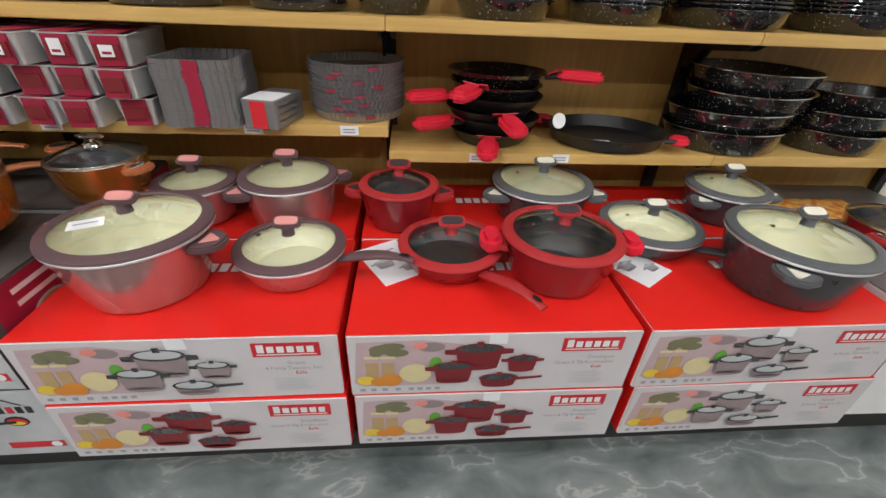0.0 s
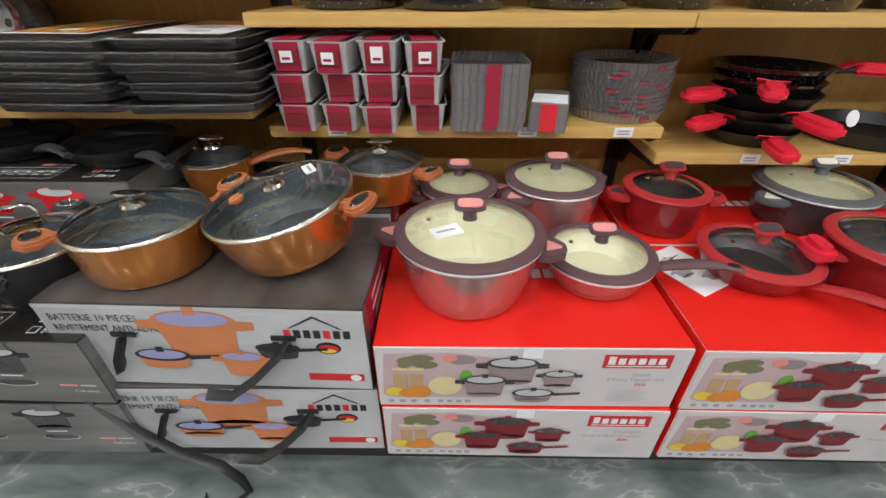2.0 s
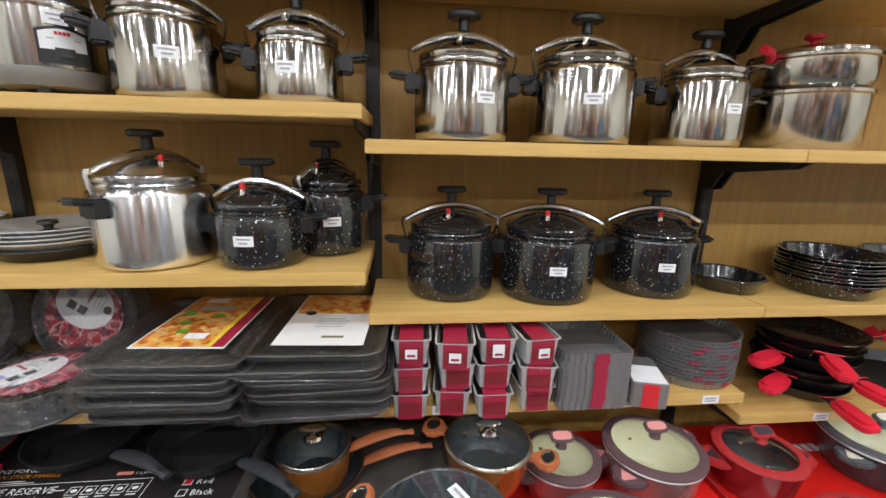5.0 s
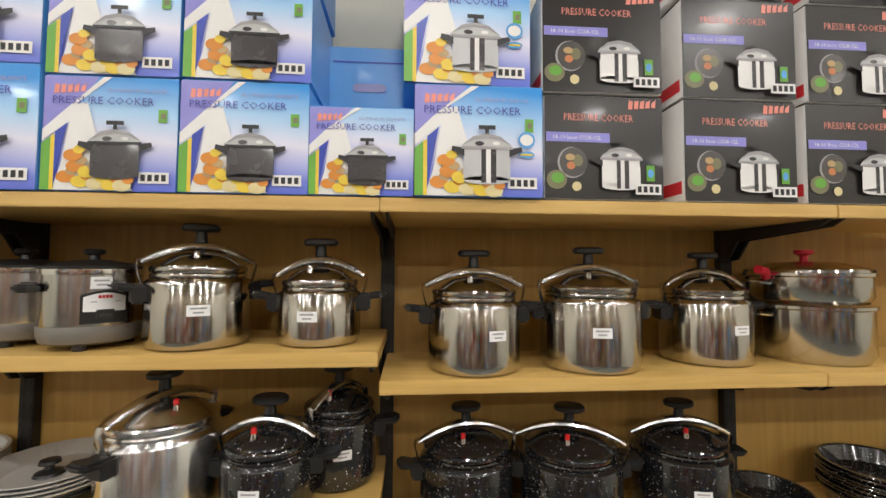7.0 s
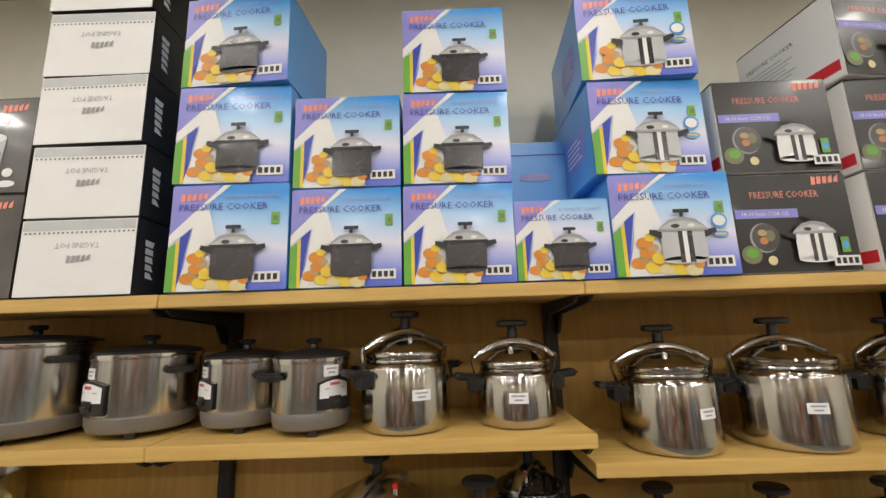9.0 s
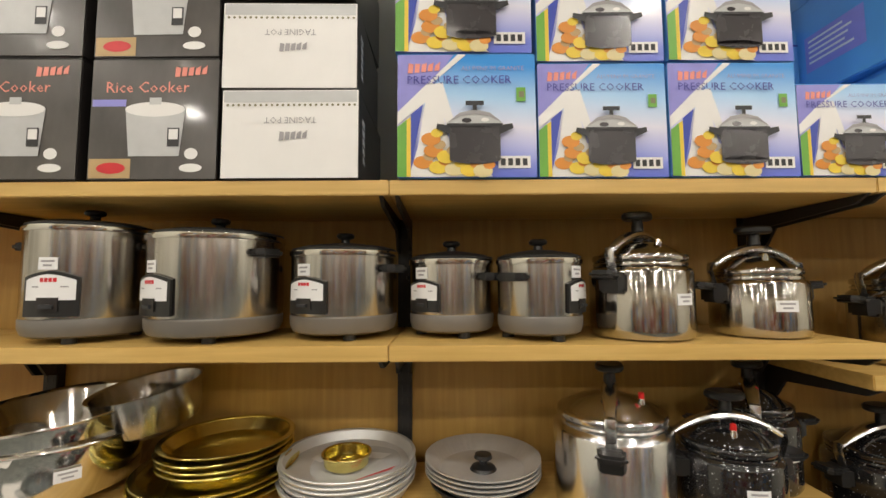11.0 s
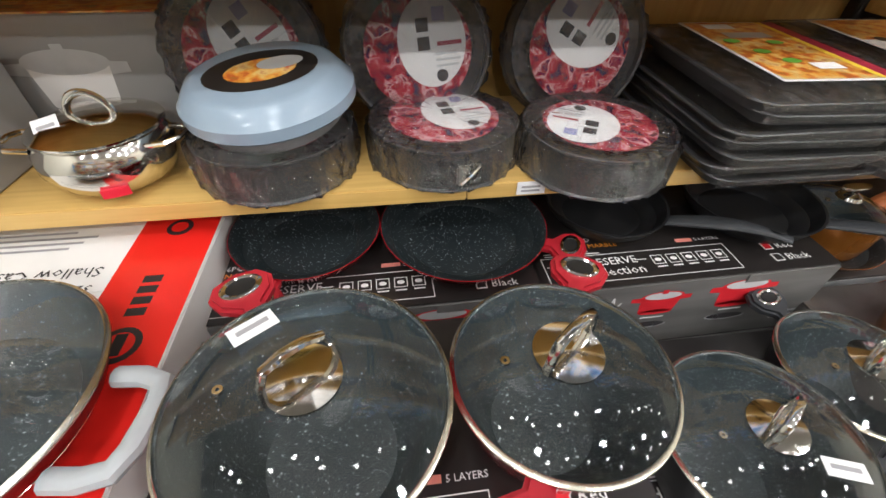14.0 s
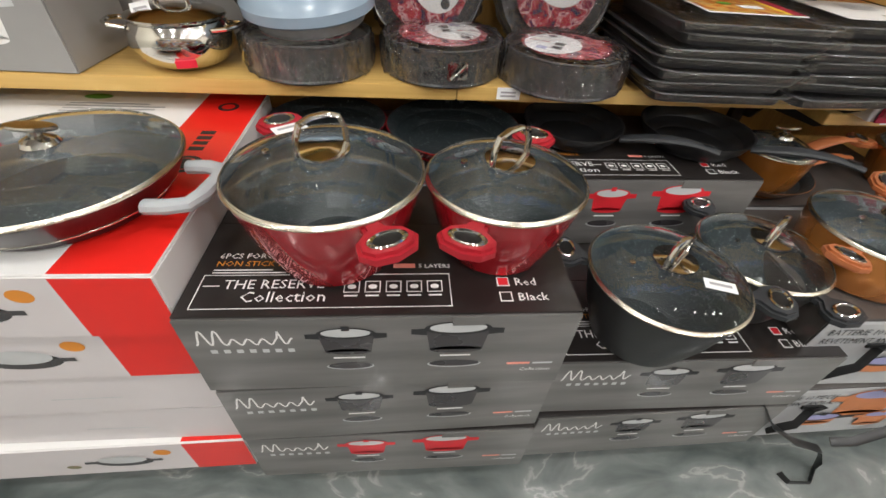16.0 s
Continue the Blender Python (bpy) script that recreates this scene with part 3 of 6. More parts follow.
def copper_set_box(m):
    c = carton("cookware_set_box", "silver-grey cookware carton with copper pot pictures and black carrying straps", HW, HD, HH, CARD_SLATE, CARD_SLATE, m, "grey copper-set cartons", front_mat=CARD_SILVER)
    a = Art()
    a.rect(0.0, HH - 0.012, HW, HH - 0.004, STEEL_INK, 1)
    a.text("BATTERIE 10 PIECES", 0.02, HH - 0.045, 0.026, BLACK_INK, "LEFT", 2, sx=0.8).text("REVETEMENT ANTI-ADHESIF MARBLE", 0.02, HH - 0.072, 0.024, BLACK_INK, "LEFT", 2, sx=0.8)
    a.rect(0.24, HH - 0.10, 0.47, HH - 0.02, STEEL_INK, 1)
    pot_art(a, 0.315, 0.105, 0.165, COPPER_INK, LAVENDER_INK, 3, knob=COPPER_INK)
    pot_art(a, 0.22, 0.065, 0.115, COPPER_INK, LAVENDER_INK, 7, pan=True, knob=BLACK_INK)
    pot_art(a, 0.39, 0.045, 0.095, COPPER_INK, LAVENDER_INK, 8, knob=COPPER_INK)
    pot_art(a, 0.47, 0.10, 0.09, CHARCOAL, BLACK_INK, 5, pan=True, knob=BLACK_INK)
    a.poly([(0.50, HH - 0.052), (0.555, HH - 0.018), (0.61, HH - 0.052), (0.604, HH - 0.052), (0.555, HH - 0.024), (0.506, HH - 0.052)], BLACK_INK, 2)
    for i in range(7):
        a.rect(0.49 + i * 0.020, HH - 0.078, 0.49 + i * 0.020 + 0.014, HH - 0.056, RED_LOGO if i in (0, 4) else BLACK_INK, 2)
    a.ell(0.575, HH - 0.105, 0.026, 0.017, BLACK_INK, 2).ell(0.575, HH - 0.107, 0.022, 0.012, RED_LOGO, 3).ell(0.575, HH - 0.112, 0.016, 0.006, YELLOW_INK, 4)
    a.rect(0.52, 0.028, 0.64, 0.05, RED_LOGO, 2).ell(0.622, 0.039, 0.012, 0.010, WHITE, 3)
    a.done("printed_front", c, front(-HW / 2, -0.001, 0), "printed copper pots and lettering")
    s = Art()
    s.rect(0.002, 0.004, HD - 0.034, HH - 0.008, CRIMSON, 0.5)
    s.ell(0.12, 0.12, 0.05, 0.028, STEEL_INK, 1).ell(0.12, 0.12, 0.042, 0.022, COPPER_INK, 2).bars(0.05, 0.19, 0.16, 2, 0.03, WHITE, 1)
    s.done("printed_side", c, Matrix(((0, 0, 1, HW / 2), (1, 0, 0, 0.03), (0, 1, 0, 0), (0, 0, 0, 1))), "printed end panel")
    for sx in (-0.17, 0.16):
        part("strap_buckle", cuboid(sx - 0.025, -0.006, HH - 0.085, sx + 0.025, -0.001, HH - 0.072, 0.001), BAKELITE, c)
    k = -0.17
    loop = [(k - 0.05, -0.004, 0.04), (k - 0.02, -0.02, 0.10), (k + 0.0, -0.008, 0.15), (k + 0.03, -0.005, 0.158)]
    part("strap", tube(loop, 0.012, 8, flat=0.16), BAKELITE, c)
    loop = [(0.17, -0.005, 0.155), (0.15, -0.02, 0.12), (0.09, -0.034, 0.06), (0.03, -0.036, 0.01), (-0.03, -0.03, 0.004)]
    part("strap", tube(loop, 0.012, 8, flat=0.16), BAKELITE, c)
    return c


hl = copper_set_box(pose(-1.13, 0.650, B0, 0, 0, 0.6))
copy_thing(hl, pose(-1.137, 0.655, B0 + HH + 0.004, 0, 0, -1.2))
for lev in (0, 1):
    copy_thing(hl, pose(-1.13, 1.035, B0 + lev * (HH + 0.004)))

trail = [(-0.326, -0.004, 0.20), (-0.25, -0.02, 0.10), (-0.16, -0.035, 0.035), (-0.07, -0.045, 0.0), (-0.03, -0.05, -0.06), (-0.02, -0.055, -0.105), (-0.06, -0.09, -0.110), (-0.12, -0.085, -0.110), (-0.13, -0.06, -0.108)]
part("strap", tube(trail, 0.012, 8, flat=0.16), BAKELITE, hl, "black strap trailing to the floor")

MW, MD, MH = 0.60, 0.345, 0.19


def stroke(a, pts, w, material, layer=1):
    """A pen stroke of width w along points."""
    for (x0, y0), (x1, y1) in zip(pts, pts[1:]):
        d = math.hypot(x1 - x0, y1 - y0) or 1.0
        nx, ny = -(y1 - y0) / d * w / 2, (x1 - x0) / d * w / 2
        a.poly([(x0 + nx, y0 + ny), (x0 - nx, y0 - ny), (x1 - nx, y1 - ny), (x1 + nx, y1 + ny)], material, layer)


def script_mark(a, x, y, w, h, material):
    """A maker's mark as a looping pen line: a tall start, low waves, a tall end."""
    n = 44
    pts = []
    for i in range(n + 1):
        u = i / n
        tall = 1.0 if u < 0.26 or 0.86 < u < 0.95 else 0.42
        pts.append((x + w * u, y + h * tall * (0.5 - 0.5 * math.cos(2 * math.pi * 6.5 * u))))
    stroke(a, pts, h * 0.09, material)


def forged_set_box(m, h, red=False):
    c = carton("cookware_set_box", "dark grey forged-cookware carton with " + ("red" if red else "black") + " pan pictures", MW, MD, h, CARD_DARK, CARD_BLACK, m, "dark grey cookware cartons", front_mat=CARD_DARK)
    a = Art()
    script_mark(a, 0.02, h - 0.062, 0.14, 0.036, WHITE)
    for i in range(7):
        a.rect(0.035 + i * 0.019, h - 0.082, 0.035 + i * 0.019 + 0.010, h - 0.073, STEEL_INK, 1)
    for x, s in ((0.24, 0.085), (0.41, 0.10)):
        pot_art(a, x, h - 0.085, s, RED_LOGO if red else CHARCOAL, STEEL_INK, 1, pan=False, knob=RED_LOGO if red else BLACK_INK)
        a.rect(x - 0.025, h - 0.103, x + 0.025, h - 0.099, WHITE, 1)
        a.ell(x, h - 0.125, s * 0.45, 0.010, STEEL_INK, 1).ell(x, h - 0.123, s * 0.42, 0.009, CHARCOAL, 2)
    a.rect(0.50, 0.058, 0.54, 0.064, SALMON_INK, 1).rect(0.545, 0.058, 0.58, 0.063, STEEL_INK, 1)
    a.text("Collection", 0.525, 0.038, 0.013, WHITE, "LEFT", 1)
    a.done("printed_front", c, front(-MW / 2, -0.001, 0), "printed pans and pale lettering")
    t = Art()
    W = WHITE
    t.text("6PCS FORGED", 0.03, 0.122, 0.017, W).text("NON STICK MARBLE", 0.03, 0.104, 0.017, ORANGE_INK)
    t.bars(0.03, 0.094, 0.12, 2, 0.006, W)
    for x0, y0, x1, y1 in ((0.02, 0.015, 0.40, 0.0165), (0.02, 0.083, 0.40, 0.0845), (0.02, 0.015, 0.0215, 0.0845), (0.3985, 0.015, 0.40, 0.0845)):
        t.rect(x0, y0, x1, y1, W)
    t.text("THE RESERVE", 0.055, 0.055, 0.027, W, sx=0.95).text("Collection", 0.085, 0.028, 0.030, W)
    t.rect(0.026, 0.06, 0.05, 0.062, W).rect(0.20, 0.06, 0.225, 0.062, W)
    for i in range(5):
        x = 0.235 + i * 0.032
        for x0, y0, x1, y1 in ((0, 0, 0.024, 0.0015), (0, 0.0225, 0.024, 0.024), (0, 0, 0.0015, 0.024), (0.0225, 0, 0.024, 0.024)):
            t.rect(x + x0, 0.045 + y0, x + x1, 0.045 + y1, W)
        t.ell(x + 0.012, 0.057, 0.007, 0.005, W, 1, 8).rect(x + 0.002, 0.037, x + 0.022, 0.040, W)
    t.rect(0.31, 0.098, 0.345, 0.108, SALMON_INK).text("5 LAYERS", 0.35, 0.098, 0.013, W)
    for y, s in ((0.055, "Red"), (0.023, "Black")):
        t.rect(0.475, y, 0.495, y + 0.02, W, 1).rect(0.477, y + 0.002, 0.493, y + 0.018, RED_LOGO if s == "Red" else CARD_BLACK, 2)
        t.text(s, 0.503, y + 0.002, 0.023, W)
    t.done("printed_top", c, pose(-MW / 2, 0.0, h + 0.001), "white lettering and icons on the black lid")
    part("tuck_tab", cuboid(0.10, -0.004, h - 0.022, 0.15, -0.001, h - 0.001, 0.001), CARD_DARK, c)
    return c


fs = forged_set_box(pose(-2.30, 0.612, B0, 0, 0, -0.5), MH, True)
fk = forged_set_box(pose(-2.30, 0.614, B0 + MH + 0.003, 0, 0, 0.7), MH)
copy_thing(fk, pose(-2.305, 0.608, B0 + 2 * (MH + 0.003), 0, 0, -0.4))
for lev in (0, 1):
    copy_thing(fk, pose(-1.688, 0.632 + 0.006 * lev, B0 + lev * (MH + 0.005), 0, 0, (0.5, -0.8)[lev]))
for x in (-2.33, -1.74):
    for lev in (0, 1, 2):
        copy_thing(fs if lev == 2 else fk, pose(x, 0.985, B0 + lev * (MH + 0.003), 0, 0, 0.4))

CW, CD, CH = 0.60, 0.62, 0.1275


def casserole_box(m, plain=False):
    c = carton("casserole_box", "white casserole carton with a wide red band and printed pan", CW, CD, CH, WHITE, WHITE, m, "white and red casserole cartons", front_mat=LILAC_CARD)
    a = Art()
    if plain:
        a.rect(0.0, CH - 0.022, 0.12, CH - 0.004, RED_CARD, 1).rect(0.30, 0.05, 0.42, 0.053, STEEL_INK, 1)
        a.done("printed_front", c, front(-CW / 2, -0.001, 0), "short red strip along the edge")
        return c
    a.rect(CW - 0.13, 0.002, CW - 0.002, CH - 0.004, RED_CARD, 1)
    a.ell(0.33, 0.055, 0.06, 0.022, CHARCOAL, 1).rect(0.25, 0.052, 0.41, 0.062, CHARCOAL, 2).ell(0.33, 0.066, 0.05, 0.018, STEEL_INK, 3)
    a.ell(0.42, 0.09, 0.018, 0.013, ORANGE_INK, 1).ell(0.22, 0.04, 0.015, 0.008, OLIVE_INK, 1)
    a.done("printed_front", c, front(-CW / 2, -0.001, 0), "printed casserole and red band")
    t = Art()
    t.rect(CW - 0.13, 0.002, CW - 0.002, CD - 0.002, RED_CARD, 1)
    t.ell(CW - 0.066, 0.28, 0.03, 0.03, BLACK_INK, 2).ell(CW - 0.066, 0.28, 0.021, 0.021, RED_CARD, 3).rect(CW - 0.074, 0.262, CW - 0.058, 0.298, BLACK_INK, 4)
    t.ell(CW - 0.066, 0.53, 0.022, 0.022, BLACK_INK, 2).ell(CW - 0.066, 0.53, 0.014, 0.014, RED_CARD, 3)
    for i in range(4):
        t.rect(CW - 0.08, 0.33 + i * 0.022, CW - 0.052, 0.345 + i * 0.022, BLACK_INK, 2)
    t.text("Shallow Casserole", CW - 0.15, 0.44, 0.032, BLACK_INK, "LEFT", 1, True).text("32CM Die-cast", CW - 0.15, 0.40, 0.026, BLACK_INK, "LEFT", 1, True)
    t.bars(CW - 0.40, 0.53, 0.22, 4, 0.014, GREYTEXT).ell(CW - 0.36, 0.57, 0.03, 0.014, GREEN_INK)
    t.done("printed_top", c, pose(-CW / 2, 0.0, CH + 0.001), "black lettering and red band on white")
    return c


cb = casserole_box(pose(-2.925, 0.64, B0, 0, 0, 0.5))
cp = casserole_box(pose(-2.92, 0.655, B0 + CH + 0.002, 0, 0, -0.5), True)
copy_thing(cp, pose(-2.915, 0.648, B0 + 2 * (CH + 0.002), 0, 0, 0.6))
for lev in (3, 4):
    copy_thing(cb, pose(-2.907 - 0.006 * (4 - lev), 0.640 - 0.01 * (lev == 4), B0 + lev * (CH + 0.002), 0, 0, (0.5, -0.6)[lev - 3]))
for lev in range(2):
    copy_thing(cb, pose(-3.57, 0.60, B0 + lev * (CH + 0.002), 0, 0, 1.0))


# ---- pots and pans ----
def turned(a, r=0.0, z=0.0):
    """The pose of a piece that sticks out at angle a (degrees from the front, towards +x): its local x runs outwards."""
    q = radians(a)
    return pose(r * math.sin(q), -r * math.cos(q), z, 0, 0, a - 90)


def tag_on(parent, r, z, a, w=0.045, h=0.024):
    half = math.degrees(w / 2 / r)
    s = part("price_sticker", patch(r + 0.0006, z - h / 2, z + h / 2, a - half, a + half, 0.0008), PAPER, parent, "white price sticker")
    for k, (zz, f) in enumerate(((0.003, 0.7), (-0.006, 0.45))):
        part("printed_line", patch(r + 0.0016, z + zz, z + zz + 0.004, a - half * f, a + half * f, 0.0002), GREYTEXT, s)


def flat_tag(parent, m, w=0.05, h=0.03):
    s = part("price_sticker", cuboid(-w / 2, -h / 2, 0, w / 2, h / 2, 0.0008), PAPER, parent, "white price sticker", m, 0)
    part("printed_line", cuboid(-w * 0.35, -0.002, 0.001, w * 0.35, 0.004, 0.0014), GREYTEXT, s, smooth=0)


def wedge_knob(lid, z, rim, inlay):
    k = part("knob", lathe([(0, z - 0.002), (0.016, z - 0.002), (0.014, z + 0.012), (0.019, z + 0.022), (0, z + 0.024)], 20), rim, lid)
    part("knob_grip", slab(oval(0.034, 0.019, 20, power=3.5), -0.005, 0.006, 0.003, pose(0, 0.002, z + 0.030, 22, 0, 0)), rim, k)
    part("knob_inlay", slab(oval(0.027, 0.013, 20, power=3.5), 0.006, 0.0085, 0.001, pose(0, 0.002, z + 0.030, 22, 0, 0)), inlay, k)


def loop_knob(lid, z, turn=0):
    k = part("knob_plate", lathe([(0, z - 0.002), (0.038, z - 0.002), (0.038, z + 0.002), (0.012, z + 0.006), (0, z + 0.006)], 28), STEEL, lid, "polished steel knob plate")
    w = 0.038
    pts = [(-w, 0, z + 0.0), (-w * 0.95, 0, z + 0.024), (-w * 0.75, 0, z + 0.042), (-w * 0.3, 0, z + 0.048), (w * 0.3, 0, z + 0.048), (w * 0.75, 0, z + 0.042), (w * 0.95, 0, z + 0.024), (w, 0, z)]
    part("knob_loop", tube(pts, 0.0042, 8, flat=1.4), STEEL, k, "bent steel loop", pose(0, 0, 0, 0, 0, turn))


def flat_knob(lid, z):
    k = part("knob_stem", lathe([(0, z - 0.002), (0.026, z - 0.002), (0.022, z + 0.006), (0.009, z + 0.013), (0.009, z + 0.022), (0, z + 0.022)], 24), STEEL, lid)
    part("knob_grip", slab(oval(0.036, 0.012, 20), 0, 0.007, 0.002, pose(0, 0, z + 0.021, 8, 0, 0)), STEEL, k, "flat polished steel grip")


def side_handle(c, kind, a, r, z, mats, drop=0):
    """kind: wedge (moulded, with a triangular inlay), pear (silicone, with a steel eyelet), loop (bent bar)."""
    m = turned(a, r, z) @ pose(0, 0, 0, 0, drop, 0)
    if kind == "wedge":
        h = part("handle", slab([(-0.004, -0.046), (0.022, -0.044), (0.050, -0.022), (0.054, 0), (0.050, 0.022), (0.022, 0.044), (-0.004, 0.046)], -0.008, 0.010, 0.004), mats[0], c, "", m)
        part("handle_inlay", slab([(0.010, -0.022), (0.042, -0.004), (0.042, 0.004), (0.010, 0.022)], 0.010, 0.0122, 0.0006), mats[1], h)
    elif kind == "cover":
        h = part("handle", slab([(-0.004, -0.046), (0.03, -0.035), (0.03, 0.035), (-0.004, 0.046)], -0.007, 0.007, 0.003), mats[0], c, "", m)
        part("handle_cover", slab(oval(0.028, 0.043, 20, 0.034, 0, 2.6), -0.020, 0.022, 0.012), RED_COVER, h, "bright red silicone cover")
    elif kind == "pear":
        out = [(-0.002, -0.014), (0.012, -0.015), (0.028, -0.034), (0.050, -0.040), (0.068, -0.028), (0.075, 0), (0.068, 0.028), (0.050, 0.040), (0.028, 0.034), (0.012, 0.015), (-0.002, 0.014)]
        h = part("handle", slab(out, -0.009, 0.009, 0.005), mats[0], c, "", m @ pose(0, 0, 0, 0, -6, 0))
        part("eyelet", lathe([(0.017, 0.007), (0.024, 0.007), (0.024, 0.011), (0.021, 0.0125), (0.017, 0.011)], 24, True, 0.72, 1.1, None, pose(0.046, 0, 0)), STEEL, h, "steel eyelet")
        part("eyelet_hollow", lathe([(0, 0.0094), (0.0175, 0.0094), (0.0175, 0.008), (0, 0.008)], 20, False, 0.72, 1.1, None, pose(0.046, 0, 0)), BAKELITE, h)
    elif kind == "loop":
        pts = [(-0.004, -0.055, 0), (0.03, -0.055, 0.004), (0.056, -0.047, 0.006), (0.064, -0.025, 0.007), (0.064, 0.025, 0.007), (0.056, 0.047, 0.006), (0.03, 0.055, 0.004), (-0.004, 0.055, 0)]
        part("handle", tube(pts, 0.013, 10, flat=0.85), mats[0], c, "", m)
    elif kind == "wire":
        pts = [(-0.004, -0.035, 0), (0.025, -0.032, 0.004), (0.038, -0.015, 0.006), (0.038, 0.015, 0.006), (0.025, 0.032, 0.004), (-0.004, 0.035, 0)]
        part("handle", tube(pts, 0.0045, 8), mats[0], c, "", m)


def long_handle(c, a, r, z, material, length=0.19, rise=0.03, eye=True, cover=None):
    m = turned(a, r, z)
    n = 9
    pts = [(length * i / (n - 1), 0, rise * math.sin(i / (n - 1) * 2.2)) for i in range(n)]
    rad = [0.011 + 0.007 * math.sin(math.pi * min(1, i / (n - 1) + 0.15)) for i in range(n)]
    h = part("handle", tube(pts, rad, 12, flat=0.55), material, c, "", m)
    if eye:
        part("hanging_hole", slab(oval(0.013, 0.006, 14, length * 0.88, 0), pts[-2][2] + 0.0082, pts[-2][2] + 0.0095, 0), BAKELITE, h, smooth=0)
    if cover:
        part("handle_cover", slab(oval(0.066, 0.031, 20, length - 0.055, 0, 3.2), -0.014 + rise * 0.6, 0.018 + rise * 0.6, 0.010), cover, h, "bright red silicone cover")
    return h


def cookpot(name, label, category, group, x, y, z, r, h, body, inner, rim, knob="wedge", inlay=None, handles=(), long=(), turn=0, flare=0.86, lid=True,
            rimw=0.020, tilt=(0, 0), dome=0.026, sticker=None, collar=None, rows=0):
    c = thing(name, label, category, pose(x, y, z, tilt[0], tilt[1], turn), group)
    rb = r * flare
    part("pot_body", lathe([(0, 0), (rb - 0.014, 0), (rb - 0.004, 0.004), (rb, 0.014), (rb + (r - rb) * 0.55, h * 0.5), (r, h), (r - 0.0025, h), (r - 0.0025 - (r - rb) * 0.45, h * 0.5), (rb - 0.003, 0.016)], 64), body, c)
    part("pot_lining", lathe([(r - 0.0012, h + 0.0006), (r - 0.005, h - 0.001), (r - 0.0055 - (r - rb) * 0.45, h * 0.5), (rb - 0.008, 0.018), (rb - 0.018, 0.008), (0, 0.007)], 64), inner, c, "smooth coated inside")
    if collar:
        part("pot_rim", lathe([(r - 0.004, h - 0.004), (r + 0.004, h - 0.004), (r + 0.005, h), (r + 0.003, h + 0.003), (r - 0.004, h + 0.002)], 64, True), collar, c)
    for i in range(rows):
        zz = h * (0.35 + 0.12 * i)
        q = rb + (r - rb) * (zz / h) + 0.0006
        part("ring_line", lathe([(q, zz), (q + 0.0008, zz + 0.001), (q + 0.0008, zz + 0.002), (q, zz + 0.003)], 64, True), STEEL, c)
    if lid:
        e = 1.0 if rimw > 0.01 else 0.32
        low = 0.0 if rimw > 0.01 else 0.0048
        l = part("lid", lathe([(r - rimw, h + 0.005 - low + dome * 0.12), (r + 0.002 * e, h + 0.001), (r + 0.006 * e, h + 0.004 * e), (r + 0.004 * e, h + 0.009 * e), (r - rimw * 0.5, h + 0.012 * e - low * 0.3 + dome * 0.07), (r - rimw, h + 0.0075 - low + 0.0025 * e + dome * 0.14)], 64, True), STEEL_RIM if rim == STEEL else rim, c)
        n = 9
        rr = r - rimw + 0.002
        top = [(rr * (1 - i / n), h + 0.006 - low + dome * 0.12 + dome * (1 - (1 - i / n) ** 2.3)) for i in range(n)] + [(0, h + 0.006 - low + dome * 1.12)]
        bottom = [(max(0, q - 0.0008), w - 0.0035) for q, w in reversed(top)]
        g = part("lid_glass", lathe(top + bottom, 64, True), GLASS, l, "clear domed glass")
        g.visible_shadow = False
        part("steam_vent", lathe([(0.002, 0), (0.0055, 0), (0.005, 0.003), (0.002, 0.003)], 14, True, m=pose(-r * 0.55, 0.0, h + 0.0075 - low + dome * 0.87)), STEEL, l)
        zt = h + 0.006 - low + dome * 1.12
        if knob == "wedge":
            wedge_knob(l, zt, rim, inlay)
        elif knob == "loop":
            loop_knob(l, zt, 35)
        elif knob == "flat":
            flat_knob(l, zt)
        if sticker:
            flat_tag(l, pose(sticker[0], sticker[1], zt - 0.004, *sticker[2:]), 0.062 if knob == "wedge" else 0.05, 0.04 if knob == "wedge" else 0.024)
    for kind, a, ms in handles:
        side_handle(c, kind, a - turn, r - 0.002, h - (0.010 if kind == "pear" else 0.022), ms)
    for a, ms, length in long:
        long_handle(c, a - turn, r - 0.004, h - 0.02, ms, length)
    return c


TOP = B0 + 2 * DH + 0.0065
W2M, W2R, W2G = (RIM_MAUVE, PINK), (RIM_RED, DARK_INLAY), (RIM_GREY, IVORY)
G1 = "mauve cookware set"
ml = "mauve-rose {} with cream lining and glass lid on red carton"
cookpot("casserole", ml.format("large casserole"), "pot", G1, -0.601, 0.838, TOP, 0.160, 0.150, ROSE, CREAM, RIM_MAUVE, "wedge", PINK, [("wedge", -98, W2M), ("wedge", 78, W2M)], collar=ALU_WHITE, flare=0.8, sticker=(-0.05, -0.05, 0, 0, 25))
cookpot("saute_pan", ml.format("long-handled pan"), "pan", G1, -0.287, 0.888, TOP, 0.128, 0.064, ROSE, CREAM, RIM_MAUVE, "wedge", PINK, long=[(76, RIM_MAUVE, 0.185)], collar=ALU_WHITE)
cookpot("casserole", ml.format("small casserole"), "pot", G1, -0.617, 1.175, TOP, 0.108, 0.107, ROSE, CREAM, RIM_MAUVE, "wedge", PINK, [("wedge", -80, W2M), ("wedge", 100, W2M)], collar=ALU_WHITE)
cookpot("casserole", ml.format("medium casserole"), "pot", G1, -0.345, 1.166, TOP, 0.134, 0.132, ROSE, CREAM, RIM_MAUVE, "wedge", PINK, [("wedge", -55, W2M), ("wedge", 115, W2M)], collar=ALU_WHITE)
G2 = "red cookware set"
rl = "deep red {} with black lining and red-rimmed lid on carton"
